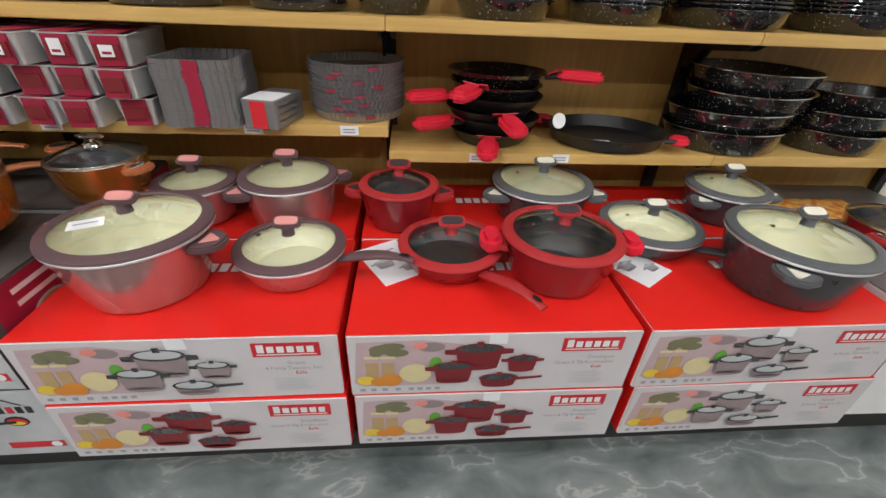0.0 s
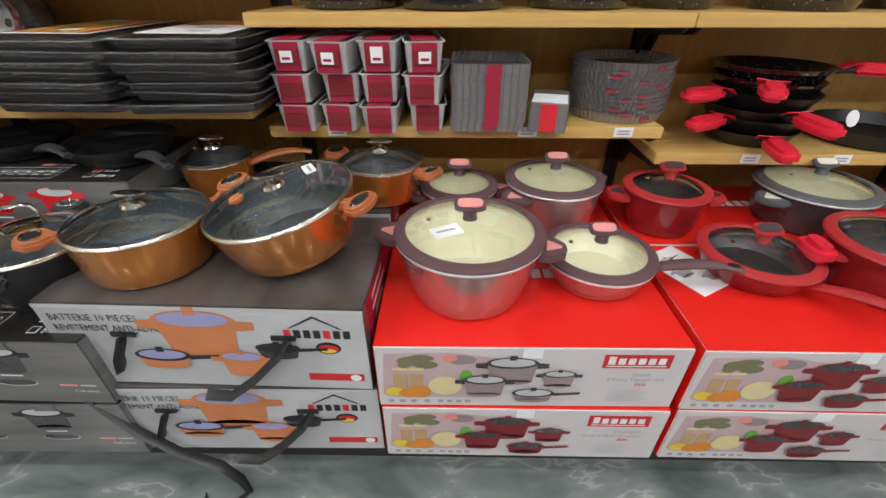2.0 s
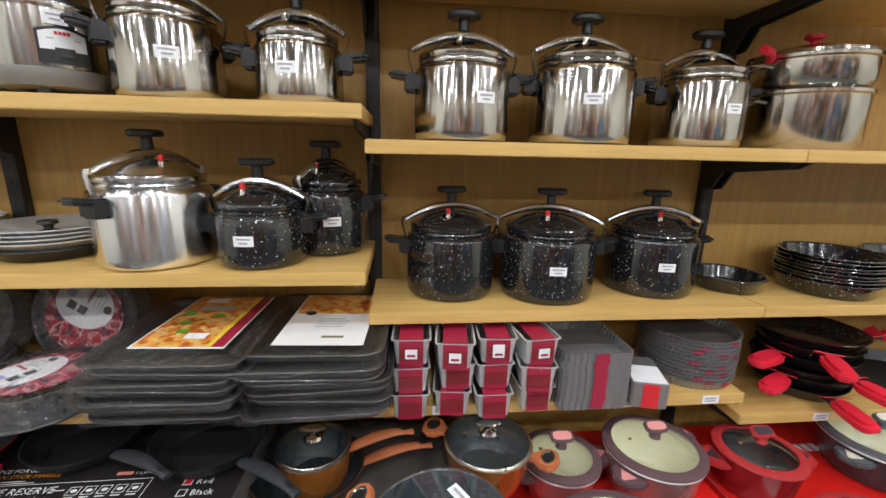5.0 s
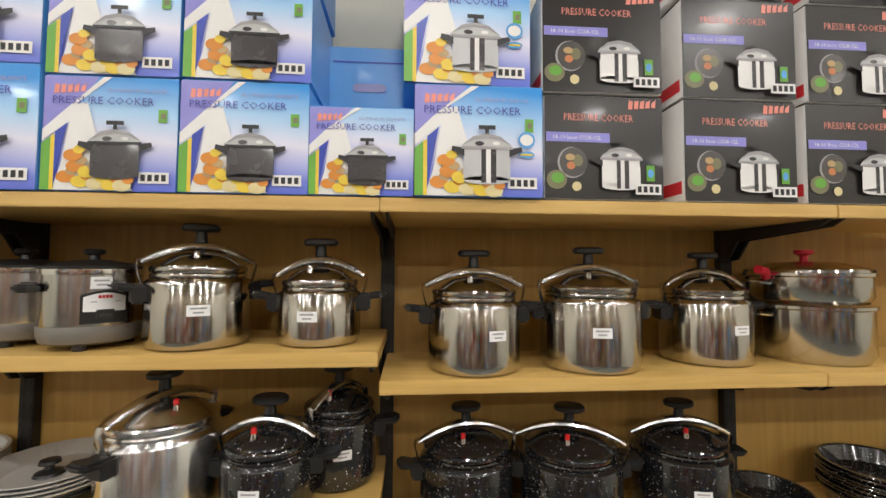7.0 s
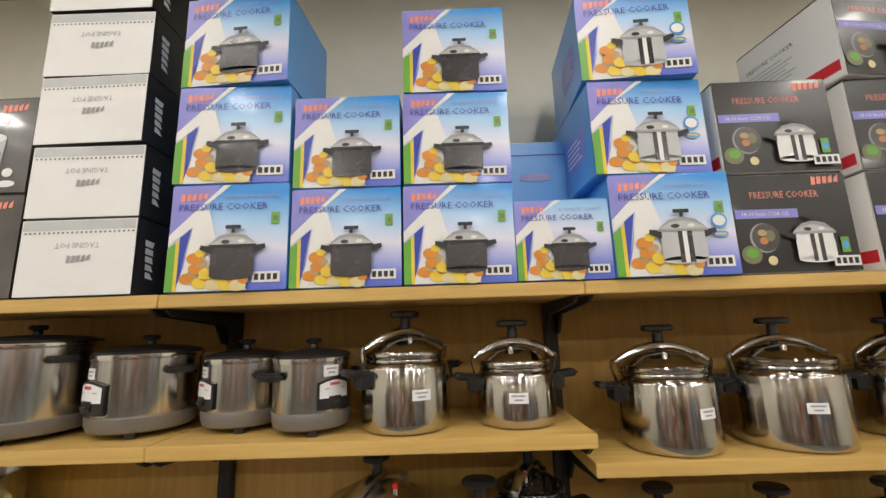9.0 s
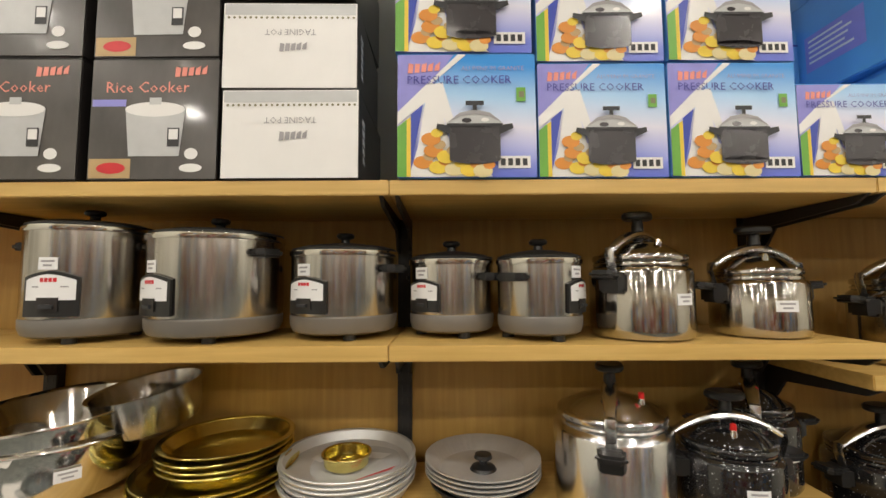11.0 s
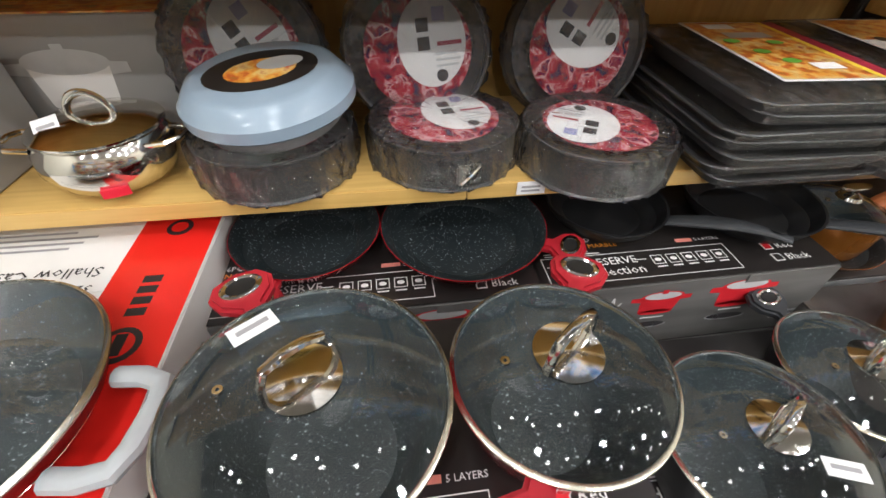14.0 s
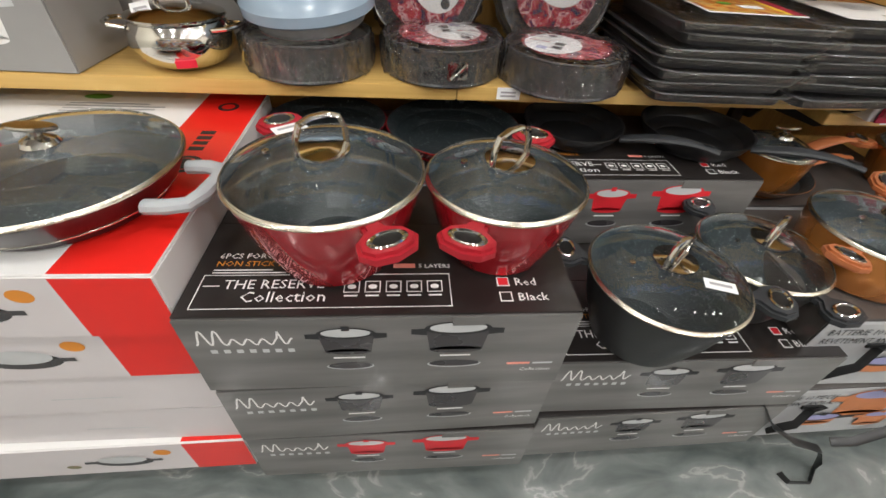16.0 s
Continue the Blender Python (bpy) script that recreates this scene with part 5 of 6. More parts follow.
def blue_box(w, h, bright, m, d=0.26):
    c = carton("pressure_cooker_box", "blue pressure cooker carton with a picture of a " + ("steel" if bright else "black") + " cooker", w, d, h, BLUE_SIDE, BLUE_SIDE, m, "blue pressure cooker cartons")
    part("front_panel", cuboid(0, -0.001, 0.001, w, 0.0, h - 0.002), BLUE, c, "", pose(-w / 2, 0, 0), 0)
    a = Art()
    s = w / 0.27
    a.poly([(0, h - 0.002), (0, 0.12 * s), (0.05 * s, 0.16 * s), (0.11 * s, h - 0.002)], PURPLE_INK, 1)
    a.poly([(0.022 * s, 0.002), (0.185 * s, 0.002), (0.10 * s, 0.075 * s), (0.085 * s, 0.14 * s), (0.06 * s, 0.13 * s)], WHITE, 2)
    a.poly([(0, 0.105 * s), (0.055 * s, 0.15 * s), (0.07 * s, 0.19 * s), (0.135 * s, h - 0.002), (0.118 * s, h - 0.002), (0.045 * s, 0.175 * s), (0, 0.13 * s)], WHITE, 3)
    a.poly([(0.03 * s, 0.002), (0.05 * s, 0.002), (0.09 * s, 0.12 * s), (0.105 * s, 0.075 * s), (0.12 * s, 0.08 * s), (0.088 * s, 0.19 * s), (0.06 * s, 0.185 * s)], WHITE, 4)
    a.poly([(0.0, 0.002), (0.018 * s, 0.002), (0.018 * s, 0.115 * s), (0.0, 0.10 * s)], GREEN_INK, 5).poly([(0.018 * s, 0.002), (0.026 * s, 0.002), (0.026 * s, 0.12 * s), (0.018 * s, 0.115 * s)], YELLOW_INK, 5)
    a.poly([(0.026 * s, 0.02), (0.05 * s, 0.145 * s), (0.026 * s, 0.125 * s)], BLUE_DEEP, 5)
    food_art(a, s, 0.03 * s)
    cooker_art(a, 0.150 * s, 0.034 * s, 0.098 * s, STEEL_INK if bright else CHARCOAL, bright)
    marker_logo(a, 0.02 * s, h - 0.040 * s, 0.065 * s, SALMON_INK)
    a.text("ALUMINIUM GRANITE" if not bright else "ALUMINIUM G28-10L", 0.125 * s, h - 0.035 * s, 0.0125 * s, LAVENDER_INK, "LEFT", 5)
    a.text("PRESSURE COOKER", 0.018 * s, h - 0.062 * s, 0.0235 * s, INDIGO_INK, "LEFT", 7, sx=1.0)
    a.rect(0.232 * s, h - 0.098 * s, 0.25 * s, h - 0.07 * s, GREEN_INK, 5).rect(0.237 * s, h - 0.09 * s, 0.247 * s, h - 0.078 * s, OLIVE_INK, 6)
    if bright:
        a.ell(0.235 * s, h - 0.115 * s, 0.018 * s, 0.018 * s, BLUE_SIDE, 7).ell(0.235 * s, h - 0.115 * s, 0.014 * s, 0.012 * s, WHITE, 8).ell(0.235 * s, h - 0.146 * s, 0.017 * s, 0.008 * s, BLUE_SIDE, 7).rect(0.222 * s, h - 0.148 * s, 0.248 * s, h - 0.144 * s, YELLOW_INK, 8)
    a.rect(0.195 * s, 0.018 * s, 0.257 * s, 0.042 * s, WHITE, 5)
    for i in range(4):
        a.rect((0.200 + i * 0.014) * s, 0.023 * s, (0.209 + i * 0.014) * s, 0.037 * s, BLACK_INK, 6)
    a.done("printed_front", c, front(-w / 2, -0.001, 0), "printed cooker, food and lettering")
    sd = Art()
    sd.rect(0.05, h * 0.25, 0.20, h * 0.62, PURPLE_INK, 1).bars(0.06, h * 0.55, 0.12, 5, 0.014, WHITE, 2)
    for k, mm in ((-1, Matrix(((0, 0, -1, -w / 2), (-1, 0, 0, 0.25), (0, 1, 0, 0), (0, 0, 0, 1)))),):
        sd.done("printed_side", c, mm, "printed end panel")
    return c


GB0 = L4 + 0.002
bb = blue_box(0.268, 0.246, False, pose(-1.714, 1.13, GB0))
for x, lev, tn in ((-1.44, 0, 0.5), (-1.714, 1, -0.6), (-1.437, 1, 0.8), (-1.435, 2, -0.3)):
    copy_thing(bb, pose(x, 1.13, GB0 + lev * 0.2485, 0, 0, tn))
bbl = blue_box(0.288, 0.265, False, pose(-1.998, 1.125, GB0))
copy_thing(bbl, pose(-2.003, 1.127, GB0 + 0.268, 0, 0, 0.7))
copy_thing(bbl, pose(-2.008, 1.12, GB0 + 0.536, 0, 0, -5))
small = blue_box(0.228, 0.198, False, pose(-1.19, 1.13, GB0, 0, 0, -0.5), 0.2)
sb = blue_box(0.288, 0.252, True, pose(-0.93, 1.12, GB0, 0, 0, -0.5), 0.34)
copy_thing(sb, pose(-0.955, 1.125, GB0 + 0.2545, 0, 0, 1.0))
copy_thing(sb, pose(-0.965, 1.115, GB0 + 0.509, 0, 0, -4))

hb = thing("carrying_box", "plain blue carton end with a handle slot", "box", pose(-1.197, 1.345, GB0), "blue pressure cooker cartons")
part("carton_body", cuboid(-0.112, 0, 0, 0.112, 0.14, 0.45, 0.003), BLUE_SIDE, hb)
part("handle_slot", slab(oval(0.045, 0.012, 20, power=4), 0, 0.002, 0, front(0, -0.0005, 0.335)), LAVENDER_INK, hb)
part("printed_line", cuboid(-0.10, -0.0015, 0.405, 0.10, -0.0005, 0.409), BLUE_DEEP, hb, smooth=0)


def inox_box(m):
    w, h, d = 0.285, 0.245, 0.30
    c = carton("pressure_cooker_box", "black pressure cooker carton with a picture of a steel cooker", w, d, h, WHITE, CARD_BLACK, m, "black pressure cooker cartons", front_mat=CARD_BLACK)
    a = Art()
    a.text("PRESSURE COOKER", 0.045, h - 0.062, 0.024, SALMON_INK, "LEFT", 2, sx=0.8)
    marker_logo(a, 0.20, h - 0.032, 0.07, SALMON_INK)
    a.rect(0.004, h - 0.112, 0.155, h - 0.09, PURPLE_INK, 2).text("18-10 Inox CS28-12L", 0.018, h - 0.106, 0.0135, WHITE, "LEFT", 3)
    a.ell(0.065, 0.085, 0.035, 0.036, GREYTEXT, 2).ell(0.068, 0.086, 0.033, 0.034, CARD_SLATE, 3).ell(0.062, 0.078, 0.010, 0.009, COPPER_INK, 4).ell(0.06, 0.097, 0.011, 0.008, TAN_INK, 5).ell(0.078, 0.09, 0.012, 0.014, OLIVE_INK, 4)
    a.ell(0.028, 0.045, 0.024, 0.022, OLIVE_INK, 4).ell(0.030, 0.049, 0.015, 0.012, GREEN_INK, 5).ell(0.075, 0.03, 0.011, 0.011, CREAM_INK, 4)
    cooker_art(a, 0.178, 0.03, 0.092, WHITE, True)
    a.rect(0.242, 0.045, 0.262, 0.082, GREEN_INK, 5).ell(0.252, 0.063, 0.007, 0.01, BLUE_SIDE, 6)
    a.rect(0.21, 0.012, 0.272, 0.036, WHITE, 22)
    for i in range(4):
        a.rect(0.215 + i * 0.014, 0.017, 0.224 + i * 0.014, 0.031, BLACK_INK, 23)
    a.done("printed_front", c, front(-w / 2, -0.001, 0), "printed cooker, food and lettering")
    s = Art()
    s.text("PRESSURE COOKER", 0.03, h - 0.08, 0.018, BLACK_INK, "LEFT", 1).bars(0.03, h - 0.10, 0.16, 7, 0.012, STEEL_INK, 1).rect(0.18, 0.02, 0.29, 0.05, RED_LOGO, 1)
    s.done("printed_side", c, Matrix(((0, 0, -1, -w / 2), (-1, 0, 0, d), (0, 1, 0, 0), (0, 0, 0, 1))), "white end panel with small print")
    return c


ib = inox_box(pose(-0.636, 1.13, GB0, 0, 0, 0.5))
copy_thing(ib, pose(-0.640, 1.125, GB0 + 0.2475, 0, 0, -0.6))
for lev, x in enumerate((-0.300, -0.298, -0.305)):
    copy_thing(ib, pose(x, 1.13, GB0 + lev * 0.2475, 0, 0, (0.4, -1, 8)[lev]))
for lev in range(3):
    copy_thing(ib, pose(0.012 + 0.01 * lev, 1.13, GB0 + lev * 0.2475, 0, 0, -0.6))
    copy_thing(ib, pose(0.34, 1.13, GB0 + lev * 0.2475, 0, 0, 0.6))


def tagine_box(m):
    w, h, d = 0.285, 0.192, 0.30
    c = carton("tagine_box", "white tagine pot carton with black ends, upside down", w, d, h, CARD_BLACK, CARD_BLACK, m, "white tagine cartons", front_mat=WHITE)
    a = Art()
    a.rect(0.004, h - 0.03, w - 0.004, h - 0.006, STEEL_INK, 1)
    for i in range(24):
        a.ell(0.012 + i * 0.0115, h - 0.036, 0.0028, 0.0028, OLIVE_INK, 2, 8)
    a.text("TAGINE POT", w * 0.5 + 0.055, h - 0.062, 0.019, GREYTEXT, "LEFT", 2, True)
    marker_logo(a, 0.12, h * 0.42, 0.06, GREYTEXT)
    a.done("printed_front", c, front(-w / 2, -0.001, 0), "upside-down grey lettering")
    s = Art()
    marker_logo(s, 0.03, 0.004, 0.10, WHITE)
    s.done("printed_side", c, Matrix(((0, 0, 1, w / 2), (0, 1, 0, 0.025), (-1, 0, 0, h * 0.88), (0, 0, 0, 1))), "white block lettering on the black end")
    return c


tb = tagine_box(pose(-2.365, 1.125, GB0))
for lev in range(1, 5):
    copy_thing(tb, pose(-2.365 - 0.006 * lev, 1.125 + 0.006 * (lev % 2), GB0 + lev * 0.1945, 0, 0, (0.8, -1.2, 0.4, -0.6)[lev - 1]))


def rice_box(m):
    w, h, d = 0.268, 0.262, 0.28
    c = carton("rice_cooker_box", "black rice cooker carton with a picture of a steel cooker", w, d, h, CARD_BLACK, CARD_BLACK, m, "black rice cooker cartons", front_mat=CARD_SLATE)
    a = Art()
    a.text("Rice Cooker", 0.03, h - 0.075, 0.034, SALMON_INK, "LEFT", 2)
    marker_logo(a, 0.175, h - 0.042, 0.07, SALMON_INK)
    a.rect(0.004, h - 0.105, 0.075, h - 0.09, PURPLE_INK, 1)
    a.poly([(0.085, 0.05), (0.19, 0.05), (0.20, 0.15), (0.075, 0.15)], STEEL_INK, 3).ell(0.137, 0.15, 0.063, 0.016, WHITE, 4).rect(0.125, 0.16, 0.15, 0.175, STEEL_INK, 5)
    a.rect(0.165, 0.07, 0.19, 0.11, BLACK_INK, 5).rect(0.168, 0.085, 0.187, 0.107, WHITE, 6)
    a.ell(0.215, 0.055, 0.014, 0.012, WHITE, 3).ell(0.215, 0.025, 0.024, 0.009, WHITE, 3).rect(0.004, 0.004, 0.09, 0.045, TAN_INK, 2).ell(0.05, 0.025, 0.03, 0.012, RED_LOGO, 3)
    a.done("printed_front", c, front(-w / 2, -0.001, 0), "printed rice cooker and lettering")
    return c


rb = rice_box(pose(-2.652, 1.13, GB0))
copy_thing(rb, pose(-2.655, 1.132, GB0 + 0.2645, 0, 0, -0.8))
for lev in range(2):
    copy_thing(rb, pose(-2.94, 1.125, GB0 + lev * 0.2645, 0, 0, 0.6))


# ---- bakeware and trays ----
def ribbed(profile, ribs, depth, seg, bm=None, sx=1.0, sy=1.0):
    """A turned shape whose wall is fluted."""
    bm = bm or bmesh.new()
    rings = []
    for r, z, f in profile:
        if r < 1e-5:
            rings.append([bm.verts.new((0, 0, z))])
            continue
        ring = []
        for i in range(seg):
            a = 2 * math.pi * i / seg
            q = r + depth * f * math.cos(ribs * a)
            ring.append(bm.verts.new((q * sx * math.sin(a), -q * sy * math.cos(a), z)))
        rings.append(ring)
    for a, b in zip(rings, rings[1:]):
        for i in range(seg):
            j = (i + 1) % seg
            if len(a) == 1:
                bm.faces.new((a[0], b[j], b[i]))
            elif len(b) == 1:
                bm.faces.new((a[i], a[j], b[0]))
            else:
                bm.faces.new((a[i], a[j], b[j], b[i]))
    return bm


def dish(name, label, category, group, m, r, h, material, lip=0.008, sx=1.0, sy=1.0, flare=0.88):
    """A single round or oval pan with a rolled rim."""
    c = thing(name, label, category, m, group)
    rb = r * flare
    part("pan_body", lathe([(0, 0), (rb - 0.006, 0), (rb, 0.005), (r - 0.001, h - 0.002), (r - 0.003, h - 0.002), (rb - 0.003, 0.007), (0, 0.003)], 56, False, sx, sy), material, c)
    part("rolled_rim", lathe([(r - 0.003, h - 0.003), (r + lip * 0.8, h - 0.003), (r + lip, h), (r + lip * 0.8, h + 0.002), (r - 0.003, h + 0.001)], 56, True, sx, sy), material, c)
    return c


def stack(first, x, y, z, n, pitch, wob=0.004, turn=0):
    for i in range(1, n):
        copy_thing(first, pose(x + jit.uniform(-wob, wob), y + jit.uniform(-wob, wob), z + i * pitch, jit.uniform(-0.6, 0.6), jit.uniform(-0.6, 0.6), turn + jit.uniform(-3, 3)))


def rounded(w, d, c=0.03):
    pts = []
    for cx, cy, a0 in ((w / 2 - c, d / 2 - c, 0), (-w / 2 + c, d / 2 - c, 90), (-w / 2 + c, -d / 2 + c, 180), (w / 2 - c, -d / 2 + c, 270)):
        pts += [(cx + c * math.cos(radians(a0 + k * 22.5)), cy + c * math.sin(radians(a0 + k * 22.5))) for k in range(5)]
    return pts


# clear film: mostly see-through, with a gloss
FILM = bpy.data.materials.new("crinkled_clear_film")
FILM.use_nodes = True
_nt = FILM.node_tree
_o = _nt.nodes["Material Output"]
_tr, _gl, _mx, _lw = (_nt.nodes.new(k) for k in ("ShaderNodeBsdfTransparent", "ShaderNodeBsdfGlossy", "ShaderNodeMixShader", "ShaderNodeFresnel"))
_gl.inputs["Roughness"].default_value = 0.07
_lw.inputs["IOR"].default_value = 2.4
_no, _bu = _nt.nodes.new("ShaderNodeTexNoise"), _nt.nodes.new("ShaderNodeBump")
_no.inputs["Scale"].default_value, _no.inputs["Detail"].default_value, _no.inputs["Distortion"].default_value = 38, 4, 1.5
_bu.inputs["Strength"].default_value, _bu.inputs["Distance"].default_value = 0.8, 0.012
_nt.links.new(_no.outputs["Fac"], _bu.inputs["Height"])
for _k in (_gl, _lw):
    _nt.links.new(_bu.outputs[0], _k.inputs["Normal"])
_nt.links.new(_lw.outputs[0], _mx.inputs[0])
_nt.links.new(_tr.outputs[0], _mx.inputs[1])
_nt.links.new(_gl.outputs[0], _mx.inputs[2])
_nt.links.new(_mx.outputs[0], _o.inputs["Surface"])

def film_sheet(w, d, z, seed):
    """A crinkled clear sheet over a tray, hanging over its front edge."""
    rn = random.Random(seed)
    nx, ny = 22, 24
    bm = bmesh.new()
    grid = []
    for j in range(ny):
        v = j / (ny - 1)
        y = -d / 2 - 0.006 + (d + 0.006) * max(0.0, (v - 0.12) / 0.88)
        drop = 0.014 * max(0.0, 1 - v / 0.12)
        grid.append([bm.verts.new((w * (i / (nx - 1) - 0.5) + rn.uniform(-0.002, 0.002), y + rn.uniform(-0.001, 0.001), z - drop + rn.uniform(0, 0.0022))) for i in range(nx)])
    for p, q in zip(grid, grid[1:]):
        for i in range(nx - 1):
            bm.faces.new((p[i], p[i + 1], q[i + 1], q[i]))
    return bm


def rect_tray(name, label, category, m, w, d, h, material, group, lip=0.012, c=0.03):
    t = thing(name, label, category, m, group)
    bm = bmesh.new()
    levels = ((w, d, 0.0, c), (w + 0.012, d + 0.012, h, c + 0.005), (w + 0.012 + 2 * lip, d + 0.012 + 2 * lip, h + 0.001, c + 0.012), (w + 0.012 + 2 * lip, d + 0.012 + 2 * lip, h - 0.002, c + 0.012), (w + 0.014, d + 0.014, h - 0.003, c + 0.005), (w + 0.003, d + 0.003, -0.0015, c))
    rings = [[bm.verts.new((x, y, z)) for x, y in rounded(a, b, q)] for a, b, z, q in levels]
    for p, q in zip(rings, rings[1:]):
        for i in range(len(p)):
            j = (i + 1) % len(p)
            bm.faces.new((p[i], p[j], q[j], q[i]))
    bm.faces.new(rings[0])
    bm.faces.new(rings[-1][::-1])
    part("tray_body", bm, material, t)
    part("rolled_lip", tube([(x, y, h) for x, y in rounded(w + 0.012 + 2 * lip, d + 0.012 + 2 * lip, c + 0.012)], 0.0028, 6, True), material, t)
    wrap = part("film_wrap", film_sheet(w + 0.03, d + 0.03, h + 0.0035, int(w * 1000)), FILM, t, "crinkled clear film", smooth=180)
    wrap.visible_shadow = False
    return t


GT = "stacked baking trays"
tl = "dark non-stick rectangular baking tray, stacked on an oak shelf"
TRS = []
for bx, n in ((-1.600, 7), (-1.262, 7)):
    for i in range(n):
        m = pose(bx + jit.uniform(-0.014, 0.014) + (0.035 if i > 4 and bx < -1.5 else 0), 1.252 + jit.uniform(-0.022, 0.012), L1 + 0.003 + i * 0.0225, jit.uniform(-0.8, 0.8), jit.uniform(-0.8, 0.8), jit.uniform(-3, 3))
        k = i // 3
        if len(TRS) <= k:
            TRS.append(rect_tray("baking_tray", tl, "baking tray", m, 0.30 + 0.005 * k, 0.37, 0.02, TRAYMAT, GT))
        else:
            copy_thing(TRS[k], m)
ZT = L1 + 0.004 + 6 * 0.0225
for bx, plain in ((-1.560, False), (-1.252, True)):
    card = thing("tray_sleeve_card", ("white card with a food photo lying in the top tray" if plain else "orange food-photo card lying in the top tray"), "card", pose(bx, 1.26, ZT + 0.0275, 0, 0, -3), "tray cards")
    part("card_sheet", cuboid(-0.105, -0.165, 0, 0.105, 0.165, 0.0015), WHITE, card, smooth=0)
    a = Art()
    a.rect(-0.10, 0.02 if plain else -0.16, 0.10, 0.16, PIZZA, 1)
    if not plain:
        a.rect(0.075, -0.16, 0.102, 0.16, CRIMSON, 2).rect(0.062, -0.16, 0.075, 0.16, YELLOW_INK, 2)
        a.rect(-0.07, 0.11, -0.01, 0.145, PAPER, 3).rect(-0.06, 0.05, 0.03, 0.085, STEEL_INK, 3).rect(-0.01, -0.12, 0.04, -0.09, PAPER, 3)
        for x, y in ((-0.05, -0.03), (0.01, 0.02), (-0.03, -0.08), (-0.07, 0.03)):
            a.ell(x, y, 0.016, 0.012, GREEN_INK, 4)
    else:
        a.ell(-0.06, 0.02, 0.014, 0.014, BLACK_INK, 3).bars(-0.03, -0.02, 0.09, 4, 0.016, STEEL_INK, 2).bars(0.0, -0.13, 0.07, 1, 0.03, OLIVE_INK, 2)
    a.done("card_print", card, pose(0, 0, 0.0015), "printed pizza photo")


def springform(m, r=0.130, h=0.075, film=True):
    c = thing("springform_tin", "black springform cake tin with a berry-photo card in clear film", "cake tin", m, "springform cake tins")
    part("tin_body", lathe([(0, 0), (r, 0), (r + 0.004, 0.004), (r, 0.008), (r, h - 0.004), (r + 0.003, h - 0.002), (r + 0.002, h + 0.001), (r - 0.003, h), (r - 0.003, h * 0.8), (0, h * 0.8)], 56), TIN_DARK, c)
    clip = part("clip", cuboid(-0.022, -r - 0.010, h * 0.25, 0.022, -r + 0.001, h * 0.75, 0.003), STEEL, c, "steel spring clip")
    part("clip_lever", tube([(-0.015, -r - 0.012, h * 0.3), (0.0, -r - 0.014, h * 0.5), (0.016, -r - 0.012, h * 0.7)], 0.003, 6), STEEL, clip)
    d = part("photo_card", lathe([(0, h + 0.001), (r - 0.032, h + 0.001), (r - 0.032, h + 0.0025), (0, h + 0.0025)], 48), BERRY, c, "round card with a berry photo")
    a = Art()
    a.ell(0.026, 0.012, 0.062, 0.076, WHITE, 1, 28)
    for x, y in ((0.0, 0.03), (0.03, 0.045), (0.0, 0.0)):
        a.rect(x, y, x + 0.022, y + 0.022, LAVENDER_INK if x else BLACK_INK, 2)
    a.rect(0.035, 0.005, 0.08, 0.012, CRIMSON, 2).bars(0.03, -0.01, 0.05, 3, 0.010, STEEL_INK, 2).ell(0.04, -0.045, 0.011, 0.011, BLACK_INK, 2, 14)
    a.done("card_print", d, pose(0, 0, h + 0.0026), "white label with small pictures")
    if film:
        bm = ribbed([(0, h + 0.012, 0), (r * 0.6, h + 0.012, 0.4), (r * 0.95, h + 0.008, 1), (r + 0.009, h - 0.006, 1.4), (r + 0.012, h * 0.5, 1), (r + 0.008, 0.006, 1.2), (r * 0.9, 0.001, 0.3)], 23, 0.0016, 92)
        rn = random.Random(7)
        for v in bm.verts:
            if v.co.z > 0.004:
                v.co += Vector((rn.uniform(-1, 1), rn.uniform(-1, 1), rn.uniform(-1, 1))) * 0.0032
        f = part("film_wrap", bm, FILM, c, "crinkled clear film", smooth=180)
        f.visible_shadow = False
    return c


sf = springform(pose(-2.188, 1.228, L1 + 0.001, 0, 0, 10))
copy_thing(sf, pose(-1.921, 1.170, L1 + 0.001, 0, 0, 150))
copy_thing(sf, pose(-2.481, 1.222, L1 + 0.001, 0, 0, -60))
for x, tn in ((-2.525, 30), (-2.222, 5), (-1.915, 60)):
    copy_thing(sf, pose(x, 1.400, L1 + 0.138, 76, 0, 0) @ pose(0, 0, 0, 0, 0, tn))
lid = thing("cake_carrier", "grey cake tin with translucent pale blue plastic lid", "cake tin", pose(-2.470, 1.228, L1 + 0.096, 8, -4, 0), "springform cake tins")
part("tin_body", lathe([(0, 0), (0.112, 0), (0.122, 0.03), (0.118, 0.03), (0, 0.006)], 48), TIN_GREY, lid)
pl_ = part("plastic_lid", lathe([(0.128, 0.022), (0.132, 0.026), (0.132, 0.045), (0.126, 0.052), (0.112, 0.070), (0.100, 0.074), (0, 0.074)], 56, False, 1.04, 0.94), BLUE_PLASTIC, lid, "pale blue plastic lid")
a = Art()
a.ell(0, 0, 0.088, 0.062, CARD_BLACK, 1, 28).ell(0.0, -0.002, 0.055, 0.036, PIZZA, 2, 24).ell(0.030, 0.012, 0.036, 0.020, STEEL_INK, 3, 20)
a.done("lid_label", pl_, pose(0, 0, 0.0745, 0, 0, 8), "black oval label with a food photo")

